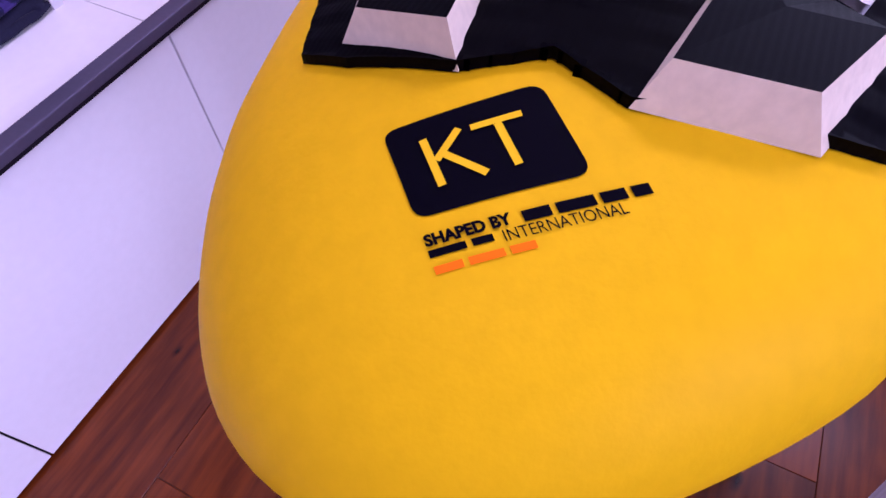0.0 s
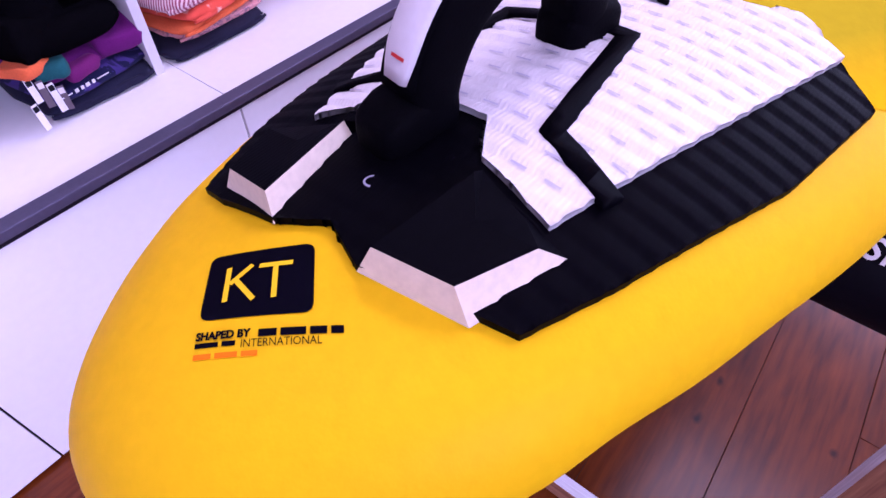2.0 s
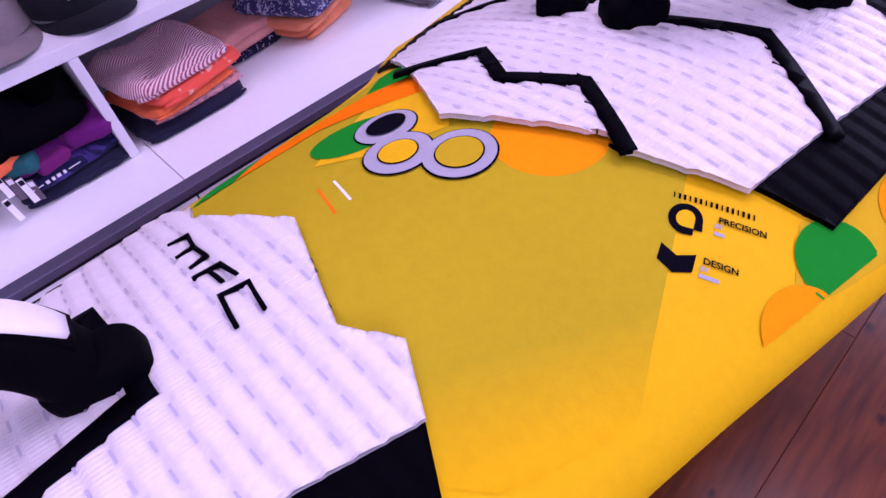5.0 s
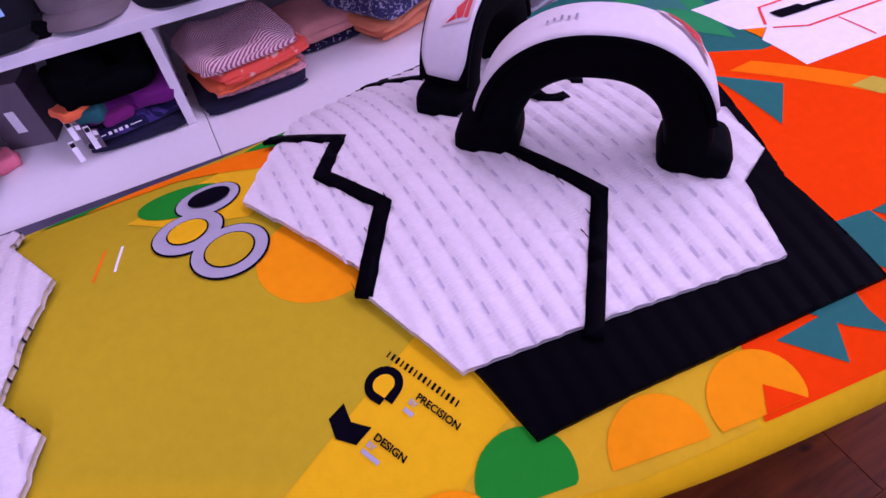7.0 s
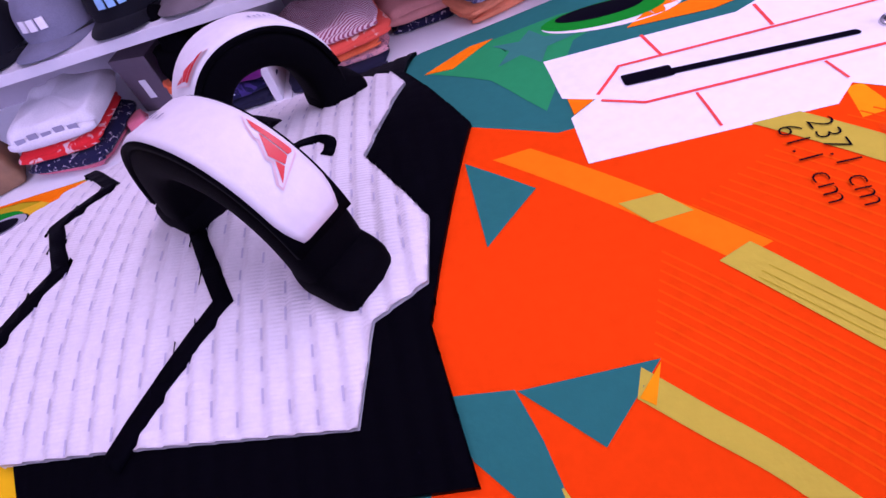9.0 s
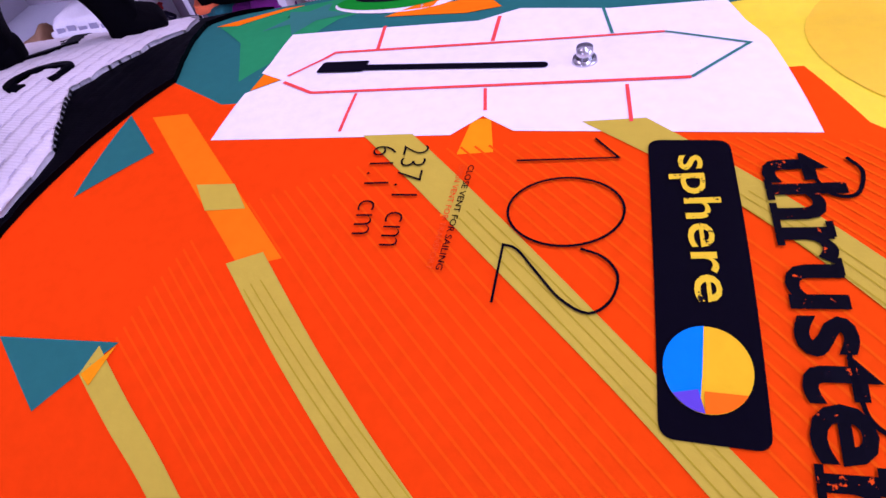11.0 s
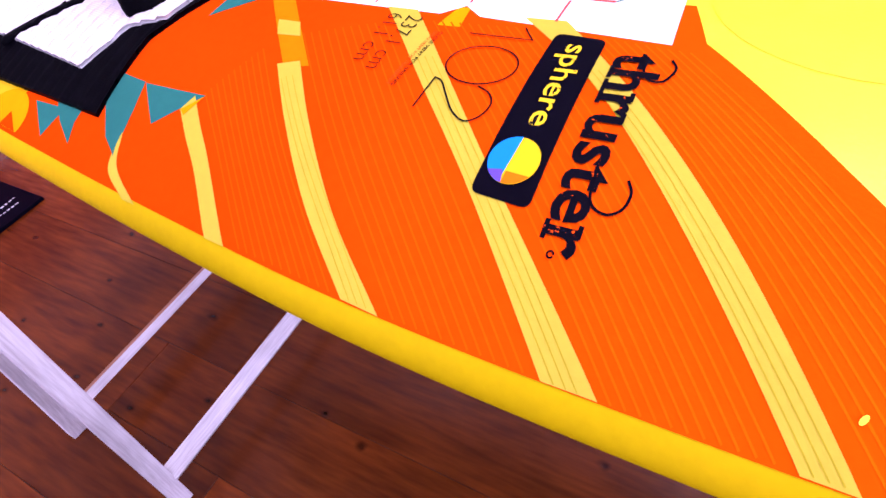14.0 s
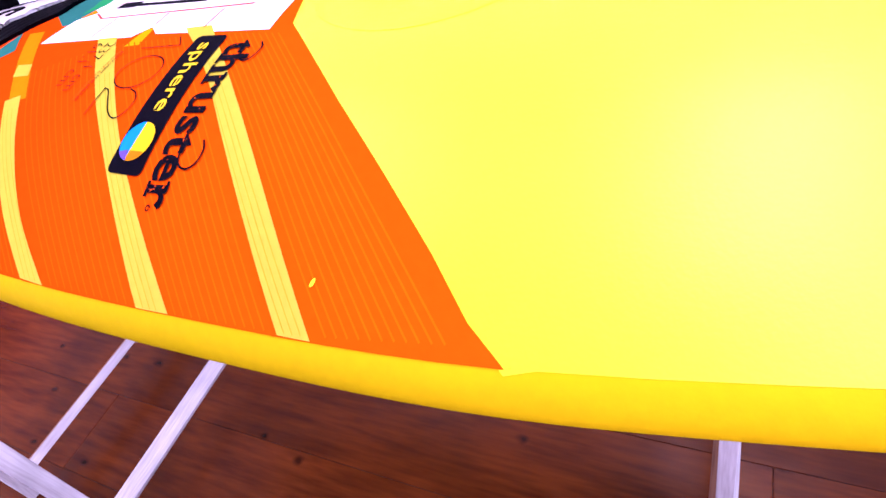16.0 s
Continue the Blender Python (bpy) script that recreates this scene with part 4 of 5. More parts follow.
def pillow(x, y, a=0.015, b=0.0125, h=0.0021):
    """Ridged grip foam: each row climbs steeply to a crest and falls away, notched by staggered joints."""
    row = math.floor(x / b + 1e-6)
    u = (y / a + 0.5 * (row % 2)) % 1.0
    v = (x / b + 1e-6) % 1.0
    crest = math.sin(min(1.0, v / 0.24) * math.pi / 2) * (1.0 - 0.72 * max(0.0, v - 0.24) / 0.76)
    joint = 0.72 + 0.28 * math.sin(min(1.0, min(u, 1 - u) * a / 0.0028) * math.pi / 2)
    return h * crest * joint


PAD_H = 0.0035
rear = part("rear_grip_pad", drape(
    [(0.1038, -0.0034), (0.0941, -0.0252), (0.1032, -0.0649), (0.1079, -0.0825), (0.1437, -0.0978), (0.2414, -0.1313), (0.3262, -0.1474), (0.3425, -0.122), (0.2871, -0.098), (0.1888, -0.0542),
     (0.1905, 0.0439), (0.28, 0.0896), (0.3271, 0.1123), (0.2996, 0.1393), (0.2302, 0.1214), (0.1426, 0.0933), (0.0979, 0.0725), (0.094, 0.0527), (0.0941, 0.0187)],
    PAD_H, 0.0025, PAD_H, lambda x, y: 0.45 * pillow(x, y) * min(1.0, max(0.8, max((x - 0.15) / 0.03, (abs(y + 0.012) - 0.072) / 0.01)))), M_FOAMK, board, "black and white grip foam pad")
part("white_foam", drape([(0.1463, -0.0692), (0.3424, -0.1232), (0.3593, -0.0946), (0.3431, -0.0697), (0.3688, -0.0007), (0.336, 0.0644), (0.3409, 0.0785), (0.3241, 0.1113), (0.1512, 0.056), (0.18, 0.0183), (0.1787, -0.0195), (0.1579, -0.0315)],
                        PAD_H + 0.0020, 0.0025, PAD_H, pillow), M_FOAMW, rear, "white embossed grip foam")
for line in (((0.1702, -0.0811), (0.1855, -0.0457), (0.2696, -0.0372), (0.2707, -0.0182)), ((0.1748, 0.0659), (0.192, 0.0406), (0.2675, 0.0285), (0.2689, 0.008))):
    part("black_groove", drape(ribbon(line, 0.0095, 0.035), PAD_H + 0.0047, 0.01, 0.003), M_FOAMK, rear, "black groove with rough cut edges")
for k, line in enumerate((((0.3158, 0.0453), (0.3265, 0.0432), (0.3241, 0.0288), (0.3142, 0.0278)), ((0.3241, 0.0288), (0.3251, 0.0143), (0.3152, 0.0123)),
                          ((0.3128, 0.0040), (0.3267, 0.0019), (0.3286, -0.0127)), ((0.3207, 0.0029), (0.3216, -0.0106)), ((0.3262, -0.0405), (0.3297, -0.0211), (0.3166, -0.0178), (0.3126, -0.0389)))):
    part("pad_logo_bar", drape(ribbon(line, 0.0023, 0.1), PAD_H + 0.0048, 0.01, 0.002), M_FOAMK, rear)


def kick_block(yc, side):
    """Raised tail kick: black top that slopes forward, cream bevelled faces towards the tail."""
    foot = [(0.0938, 0.0215), (0.1005, 0.0640), (0.145, 0.0790), (0.148, 0.062), (0.156, 0.031), (0.147, 0.030)]
    top = [(0.0970, 0.0265), (0.1020, 0.0565), (0.132, 0.0685), (0.143, 0.057), (0.152, 0.032), (0.145, 0.033)]
    high = [0.0105, 0.0105, 0.0085, 0.0030, 0.0030, 0.0080]
    bm = bmesh.new()
    P = lambda p: (p[0], yc + side * p[1])
    lo = [bm.verts.new((*P(p), deck(*P(p)) + 0.001)) for p in foot]
    hi = [bm.verts.new((*P(p), deck(*P(p)) + PAD_H + z)) for p, z in zip(top, high)]
    crown = Vector((0.0, 0.0, 0.0))
    for v in hi:
        crown += v.co / 6
    mid = bm.verts.new(crown + Vector((0, 0, 0.0004)))
    for k in range(6):
        bm.faces.new((hi[k], hi[(k + 1) % 6], mid)).material_index = 0
    for k in range(6):
        a, b = k, (k + 1) % 6
        ring = (lo[a], lo[b], hi[b], hi[a])
        g = bm.faces.new(ring if side > 0 else ring[::-1])
        g.material_index = 1 if k in (0, 1, 5) else 0
    bmesh.ops.recalc_face_normals(bm, faces=bm.faces[:])
    return part("kick_block", bm, [M_FOAMK, M_FOAMC], rear, "raised black kick with cream foam faces", smooth=False)


kick_block(-0.0040, -1)
kick_block(-0.0040, 1)

front = part("front_grip_pad", drape(
    [(0.5212, -0.0816), (0.5447, -0.1606), (0.5537, -0.1959), (0.7624, -0.2111), (0.7561, -0.1419), (0.7989, -0.0133), (0.7619, 0.0959), (0.7718, 0.1764), (0.5524, 0.1706), (0.5408, 0.1378), (0.5185, 0.0547)],
    PAD_H, 0.0025, PAD_H, lambda x, y: 0.45 * pillow(x, y)), M_FOAMK, board, "black and white grip foam pad")
part("white_foam", drape([(0.476, 0.0031), (0.5176, -0.0842), (0.5132, -0.0993), (0.5374, -0.1565), (0.7171, -0.1807), (0.7304, -0.1353), (0.7587, -0.1226), (0.765, -0.085), (0.7329, -0.0204), (0.7629, 0.066), (0.752, 0.0985), (0.7268, 0.1143), (0.7147, 0.1508), (0.5437, 0.1355), (0.5156, 0.0761)],
                        PAD_H + 0.0020, 0.0025, PAD_H, pillow), M_FOAMW, front, "white embossed grip foam")
for line in (((0.5065, 0.0834), (0.5156, 0.0741), (0.5485, 0.0365), (0.5248, -0.0016), (0.5463, -0.0486), (0.5124, -0.101)), ((0.6305, -0.0432), (0.6543, -0.1037), (0.6005, -0.1719)), ((0.6377, 0.0097), (0.6639, 0.0656), (0.6028, 0.1449))):
    part("black_groove", drape(ribbon(line, 0.0095, 0.035), PAD_H + 0.0047, 0.01, 0.003), M_FOAMK, front, "black groove with rough cut edges")
for line in (ellipse(0.6950, -0.0010, 0.0175, 0.0155, 30, 22, -60, 240),):
    part("pad_logo_bar", drape(ribbon(line, 0.008, 0.08), PAD_H + 0.0047, 0.012, 0.002), M_FOAMK, front)


def dashes(parent, outline, seed):
    """The short dark slots between the foam cushions."""
    rnd = random.Random(seed)
    xs, ys = [p[0] for p in outline], [p[1] for p in outline]
    bm = bmesh.new()
    b, a = 0.0125, 0.015
    for row in range(math.floor(min(xs) / b), math.ceil(max(xs) / b)):
        for col in range(math.floor(min(ys) / a), math.ceil(max(ys) / a)):
            x, y = row * b, (col - 0.5 * (row % 2)) * a + 0.5 * a
            inside = False
            for k in range(len(outline)):
                (xa, ya), (xb, yb) = outline[k - 1], outline[k]
                if (ya > y) != (yb > y) and x < (xb - xa) * (y - ya) / (yb - ya) + xa:
                    inside = not inside
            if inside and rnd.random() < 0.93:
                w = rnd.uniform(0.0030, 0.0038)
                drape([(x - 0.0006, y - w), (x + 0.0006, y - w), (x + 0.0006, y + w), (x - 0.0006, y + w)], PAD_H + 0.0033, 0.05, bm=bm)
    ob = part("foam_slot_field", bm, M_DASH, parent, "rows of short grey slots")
    ob["kind"] = "stuff"


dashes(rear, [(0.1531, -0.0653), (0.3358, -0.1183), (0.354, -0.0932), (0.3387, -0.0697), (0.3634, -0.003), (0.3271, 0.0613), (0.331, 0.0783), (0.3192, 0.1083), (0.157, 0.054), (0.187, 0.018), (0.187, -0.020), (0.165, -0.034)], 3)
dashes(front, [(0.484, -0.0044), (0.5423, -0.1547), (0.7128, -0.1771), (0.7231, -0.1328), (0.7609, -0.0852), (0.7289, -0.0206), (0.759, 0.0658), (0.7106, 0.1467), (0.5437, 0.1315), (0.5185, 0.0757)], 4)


def foot_strap(p0, p1, height, width, flash_at, cover=0.93, flash_size=1.0, lean=0.0, bow=0.88):
    """An arched strap: black padding, white outer cover with a red flash, black tabs on the pad."""
    p0, p1 = Vector((*p0, deck(*p0) + 0.004)), Vector((*p1, deck(*p1) + 0.004))
    mid, chord = (p0 + p1) / 2, p1 - p0
    half = chord.length / 2
    ex = chord.normalized()
    ey = Vector((0, 0, 1)).cross(ex).normalized()
    ez = ex.cross(ey)
    root = new("foot_strap")
    root.parent = board
    root["label"] = "arched black padded foot strap with a white cover"

    def line(phi):
        c, s = math.cos(phi), math.sin(phi)
        z = height * max(s, 0.0) ** 0.82
        return (lean * z - half * 1.08 * math.copysign(abs(c) ** bow, c), z)

    def at(phi, v, out):
        a, z = line(phi)
        a1, z1 = line(phi + 0.01)
        a0, z0 = line(phi - 0.01)
        t = Vector((a1 - a0, z1 - z0))
        if t.length < 1e-9:
            t = Vector((0, 1))
        t.normalize()
        n = Vector((-t.y, t.x))
        return mid + ex * (a + n.x * out) + ez * (z + n.y * out) + ey * v

    def sweep(phi0, phi1, profile, n=40, grow=None):
        bm = bmesh.new()
        rings = []
        for k in range(n + 1):
            phi = phi0 + (phi1 - phi0) * k / n
            g = grow(k / n) if grow else 1.0
            rings.append([bm.verts.new(at(phi, v * g, o)) for v, o in profile])
        for a, b in zip(rings, rings[1:]):
            for j in range(len(a)):
                bm.faces.new((a[j], b[j], b[(j + 1) % len(a)], a[(j + 1) % len(a)]))
        bm.faces.new(rings[0][::-1])
        bm.faces.new(rings[-1])
        bmesh.ops.recalc_face_normals(bm, faces=bm.faces[:])
        return bm

    w = width / 2
    pad = [(w * math.copysign(abs(math.cos(a)) ** 0.45, math.cos(a)), -0.0065 + 0.0130 * math.copysign(abs(math.sin(a)) ** 0.7, math.sin(a))) for a in [2 * math.pi * k / 24 for k in range(24)]]
    part("padding", sweep(0.02, math.pi - 0.02, pad, 44), M_NEO, root, "black neoprene padding")
    c = w * cover
    cov = [(-c, 0.0045), (c, 0.0045), (c * 1.02, 0.0078), (c * 0.8, 0.0092), (-c * 0.8, 0.0092), (-c * 1.02, 0.0078)]
    rim = [(-c * 1.10, 0.0035), (c * 1.10, 0.0035), (c * 1.10, 0.0072), (-c * 1.10, 0.0072)]
    part("cover_piping", sweep(0.07 * math.pi, 0.88 * math.pi, rim, 36), M_NEO, root, "black piping round the cover")
    taper = lambda f: 1.0 - 0.28 * max(0.0, 1 - f / 0.1) ** 2 - 0.28 * max(0.0, 1 - (1 - f) / 0.1) ** 2
    part("cover", sweep(0.09 * math.pi, 0.86 * math.pi, cov, 36, taper), M_COVER, root, "white stitched strap cover")

    def sticker(poly, name, m, out):
        bm = bmesh.new()
        bm.faces.new([bm.verts.new((a, v * 0.2, 0)) for a, v in poly])
        bmesh.ops.triangulate(bm, faces=bm.faces[:])
        bmesh.ops.subdivide_edges(bm, edges=bm.edges[:], cuts=5, use_grid_fill=True)
        for p in bm.verts:
            p.co = at(math.pi * p.co.x, p.co.y * 5 * w, out)
        part(name, bm, m, root)

    d = 1 if flash_at > 0.5 else -1
    S = lambda a, v: (flash_at + d * a * flash_size, (v * flash_size + (1 - flash_size) * 0.8) * d)
    sticker([S(0.0, 0.72), S(0.150, 0.80), S(0.162, 0.74), S(0.200, -0.36), S(0.180, -0.38), S(0.138, 0.04), S(0.120, 0.00), S(0.078, 0.30), S(0.066, 0.28), S(0.030, 0.46)], "flash_outline", M_BLUSH, 0.0098)
    sticker([S(0.006, 0.69), S(0.150, 0.76), S(0.157, 0.71), S(0.194, -0.32), S(0.184, -0.33), S(0.139, 0.09), S(0.121, 0.05), S(0.079, 0.35), S(0.067, 0.33), S(0.032, 0.50)], "flash_edge", M_COVER, 0.0103)
    sticker([S(0.020, 0.66), S(0.146, 0.72), S(0.152, 0.66), S(0.150, 0.52), S(0.046, 0.53)], "flash_mark", M_FLASH, 0.0108)
    sticker([S(0.068, 0.49), S(0.151, 0.48), S(0.162, 0.24), S(0.122, 0.10), S(0.084, 0.38)], "flash_mark", M_FLASH, 0.0108)
    sticker([S(0.140, 0.13), S(0.164, 0.19), S(0.188, -0.24)], "flash_mark", M_FLASH, 0.0108)
    for k in range(5):
        a, e = 0.5 - d * (0.055 + 0.016 * k), (0.02, -0.06, 0.05, -0.03, -0.08)[k]
        sticker([(a, -0.22), (a + 0.006, -0.22), (a + 0.006, e), (a, e)], "print_bar", M_GREYTXT, 0.0102)
    if height < 0.068:
        sticker([(0.128, -0.40), (0.134, -0.40), (0.134, 0.15), (0.128, 0.15)], "print_bar", M_FLASH, 0.0103)
    for p, d in ((p0, -1), (p1, 1)):
        bm = bmesh.new()
        m = Matrix.Translation(p + ex * d * 0.003 + ez * 0.008) @ Matrix((ex * d, ey * d, ez)).transposed().to_4x4()
        rows = []
        for j in range(13):
            lat = -math.pi / 2 + math.pi * j / 12
            cl, sl = abs(math.cos(lat)) ** 0.45, math.copysign(abs(math.sin(lat)) ** 0.6, math.sin(lat))
            row = []
            for i in range(28):
                a = 2 * math.pi * i / 28
                ca, sa = math.copysign(abs(math.cos(a)) ** 0.5, math.cos(a)), math.copysign(abs(math.sin(a)) ** 0.4, math.sin(a))
                x, y, z = 0.0205 * ca * cl, w * 1.02 * sa * cl, 0.0125 * sl
                row.append(bm.verts.new(m @ Vector((x, y, z - 0.22 * max(x, 0.0) + 0.0008 * noise.noise(Vector((x * 160, y * 160, z * 160 + d)))))))
            rows.append(row)
        for r0, r1 in zip(rows, rows[1:]):
            for i in range(28):
                bm.faces.new((r0[i], r0[(i + 1) % 28], r1[(i + 1) % 28], r1[i]))
        bmesh.ops.remove_doubles(bm, verts=bm.verts[:], dist=1e-6)
        bmesh.ops.recalc_face_normals(bm, faces=bm.faces[:])
        part("tab", bm, M_NEO, root, "black hook-and-loop tab")
    return root


part("loop_tab", drape(ribbon(ellipse(0.1251, -0.0064, 0.0030, 0.0042, 20, 14, 20, 170), 0.0009), PAD_H + 0.0034, 0.01), M_GREYTXT, rear, "small grey loop tab")
foot_strap((0.162, 0.005), (0.259, -0.014), 0.0660, 0.0260, 0.54, 0.66, 0.40, 0.06, 1.05)
foot_strap((0.632, -0.028), (0.717, -0.103), 0.074, 0.037, 0.60, 0.88, 0.82)
foot_strap((0.632, 0.032), (0.708, 0.083), 0.070, 0.037, 0.40, 0.88, 0.82, -0.10)

# ================= trestles =================


def bar(name, a, b, w, t, parent, up=(0, 0, 1), bevel=0.0015):
    """A squared length of pine from a to b, its grain along it; tail-side and under faces get the shaded colour."""
    a, b = Vector(a), Vector(b)
    ex = (b - a).normalized()
    ey = Vector(up).cross(ex).normalized()
    ez = ex.cross(ey)
    m = Matrix.Translation(a) @ Matrix((ex, ey, ez)).transposed().to_4x4()
    bm = bmesh.new()
    box(bm, 0, (b - a).length, -w / 2, w / 2, -t / 2, t / 2, bevel)
    bm.normal_update()
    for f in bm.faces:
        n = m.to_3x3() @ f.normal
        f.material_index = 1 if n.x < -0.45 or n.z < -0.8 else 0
    ob = part(name, bm, [M_TRESTLE, M_TRESTLE_SHADE], parent, smooth=False)
    ob.matrix_local = m
    return ob


def trestle(x, y0, y1, ztop, spread_a, spread_b, shift, tube, label):
    """Folding trestle: four legs, two low stretchers and a padded bar that carries the board."""
    tr = thing("trestle", label, "trestle", (x, 0, FLOOR), "trestles under the board")
    for s, d in ((-1, spread_a), (1, spread_b)):
        for y, yt in ((y0, y0 + 0.05), (y1, y1 - 0.05)):
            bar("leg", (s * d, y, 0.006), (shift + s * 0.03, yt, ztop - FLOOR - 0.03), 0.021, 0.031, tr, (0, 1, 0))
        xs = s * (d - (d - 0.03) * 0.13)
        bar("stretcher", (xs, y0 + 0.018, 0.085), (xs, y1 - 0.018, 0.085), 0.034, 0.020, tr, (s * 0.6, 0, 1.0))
    bm = bmesh.new()
    cyl(bm, (shift, tube[0], ztop - FLOOR - 0.040), (shift, tube[1], ztop - FLOOR - 0.040), 0.040, n=40)
    es = [e for e in bm.edges if abs(e.verts[0].co.y - e.verts[1].co.y) < 1e-4]
    bmesh.ops.bevel(bm, geom=es, offset=0.008, segments=3, affect="EDGES")
    part("padded_tube", bm, M_TUBE, tr, "black foam tube over the top bar")
    bm = bmesh.new()
    cyl(bm, (shift, tube[0] - 0.006, ztop - FLOOR - 0.040), (shift, tube[1] + 0.006, ztop - FLOOR - 0.040), 0.018, n=20)
    part("top_bar", bm, M_TRESTLE, tr)
    return tr


TR_X, TR_TOP = 0.333, 0.630
near_trestle = trestle(TR_X, -0.360, 0.190, TR_TOP, 0.290, 0.054, 0.030, (-0.375, 0.10), "pale wooden folding trestle with a black foam tube on top")
trestle(1.43, -0.05, 0.20, 0.600, 0.005, 0.45, 0.000, (-0.17, 0.18), "pale wooden folding trestle with a black foam tube on top")


def on_tube(u, t):
    """Lettering wrapped over the tube, its top towards the nose."""
    r = 0.0404
    a = (t - 0.014) / r - 0.75
    return (0.028 + math.sin(a) * r, -0.184 - u, TR_TOP - FLOOR - 0.040 + math.cos(a) * r)


part("lettering", lettering("shop", (0, 0), (1, 0), (0, 1), 0.048, 0.028, weight=0.004, shear=0.12, on=on_tube), M_TXT, near_trestle, "white lettering")

# ================= goods on the shelves =================


def cloth(name, color, rough=0.85, var=0.12, scale=18.0):
    return mat(name, color, rough, 0, var, scale, 0.08, 400.0, 0.25, 350.0, spec=0.12, sheen=0.04)


def striped(name, a, b, scale, turn):
    m = cloth(name, a)
    nt = m.node_tree
    tex = nt.nodes.new("ShaderNodeTexCoord")
    mp = nt.nodes.new("ShaderNodeMapping")
    mp.inputs["Rotation"].default_value = (0, 0, radians(turn))
    w = nt.nodes.new("ShaderNodeTexWave")
    w.inputs["Scale"].default_value, w.inputs["Distortion"].default_value = scale, 0.6
    w.inputs["Detail Scale"].default_value = 0.4
    ramp = nt.nodes.new("ShaderNodeValToRGB")
    ramp.color_ramp.elements[0].position, ramp.color_ramp.elements[0].color = 0.45, (*a, 1)
    ramp.color_ramp.elements[1].position, ramp.color_ramp.elements[1].color = 0.55, (*b, 1)
    nt.links.new(tex.outputs["Object"], mp.inputs[0])
    nt.links.new(mp.outputs[0], w.inputs["Vector"])
    nt.links.new(w.outputs["Fac"], ramp.inputs[0])
    nt.links.new(ramp.outputs[0], nt.nodes["Principled BSDF"].inputs["Base Color"])
    return m


def blotched(name, a, b, scale, cut=0.55):
    m = cloth(name, a)
    nt = m.node_tree
    tex = nt.nodes.new("ShaderNodeTexCoord")
    v = nt.nodes.new("ShaderNodeTexNoise")
    v.inputs["Scale"].default_value, v.inputs["Detail"].default_value, v.inputs["Distortion"].default_value = scale, 3, 1.5
    ramp = nt.nodes.new("ShaderNodeValToRGB")
    ramp.color_ramp.elements[0].position, ramp.color_ramp.elements[0].color = cut - 0.03, (*a, 1)
    ramp.color_ramp.elements[1].position, ramp.color_ramp.elements[1].color = cut + 0.03, (*b, 1)
    nt.links.new(tex.outputs["Object"], v.inputs["Vector"])
    nt.links.new(v.outputs["Fac"], ramp.inputs[0])
    nt.links.new(ramp.outputs[0], nt.nodes["Principled BSDF"].inputs["Base Color"])
    return m


C_STRIPE = striped("pink_white_striped_jersey", (0.72, 0.55, 0.58), (0.30, 0.08, 0.13), 66.0, 62)
C_TEAL = cloth("teal_lycra", (0.014, 0.09, 0.10), 0.7)
C_MAGENTA = cloth("magenta_lycra", (0.13, 0.010, 0.11), 0.7)
C_CORAL = blotched("coral_printed_jersey", (0.72, 0.09, 0.06), (0.75, 0.42, 0.36), 22.0, 0.62)
C_ORANGE = cloth("orange_jersey", (0.72, 0.14, 0.05))
C_PINKPRINT = blotched("pink_printed_cotton", (0.62, 0.30, 0.32), (0.30, 0.16, 0.22), 60.0)
C_NAVY = cloth("navy_cotton", (0.014, 0.014, 0.035))
C_PEACH = cloth("peach_cotton", (0.62, 0.27, 0.24))
C_PAISLEY = blotched("navy_patterned_cotton", (0.035, 0.035, 0.10), (0.32, 0.30, 0.42), 75.0, 0.56)
C_APRICOT = cloth("apricot_towelling", (0.72, 0.24, 0.12))
C_BLACK = mat("black_fleece", (0.0022, 0.0020, 0.003), 0.95, 0, 0.1, 18, 0.1, 400, 0.3, 300, spec=0.01)
C_PURPLE = cloth("purple_lycra", (0.12, 0.010, 0.13))
C_NAVYPRINT = blotched("dark_navy_printed_lycra", (0.010, 0.010, 0.045), (0.05, 0.03, 0.16), 30.0)
C_WHITE = cloth("white_cotton", (0.66, 0.64, 0.68), 0.85, 0.05)
C_REDPRINT = blotched("red_printed_cotton", (0.62, 0.02, 0.025), (0.66, 0.45, 0.45), 28.0, 0.63)
C_DARKPRINT = blotched("navy_printed_cotton", (0.012, 0.012, 0.04), (0.4, 0.36, 0.42), 60.0, 0.62)
C_PINK = cloth("pink_cotton", (0.62, 0.16, 0.22))
C_GREYBOX = mat("grey_brown_cardboard", (0.10, 0.075, 0.10), 0.6)
C_PAPER = mat("white_paper", (0.70, 0.68, 0.72), 0.7)
C_KRAFT = mat("brown_kraft_paper", (0.22, 0.12, 0.06), 0.7, 0, 0.15, 30)
C_BAG = mat("clear_grey_plastic_bag", (0.10, 0.095, 0.12), 0.18, 0, 0.25, 25, 0.1, 120, 0.6, 40)
C_CAPGREY = cloth("blue_grey_cap_cloth", (0.16, 0.16, 0.22))
C_CAPBLACK = cloth("black_cap_cloth", (0.006, 0.006, 0.010))
C_CAPBROWN = cloth("grey_brown_cap_cloth", (0.16, 0.13, 0.14))
C_CYAN = mat("pale_blue_embroidery", (0.25, 0.45, 0.70), 0.6)


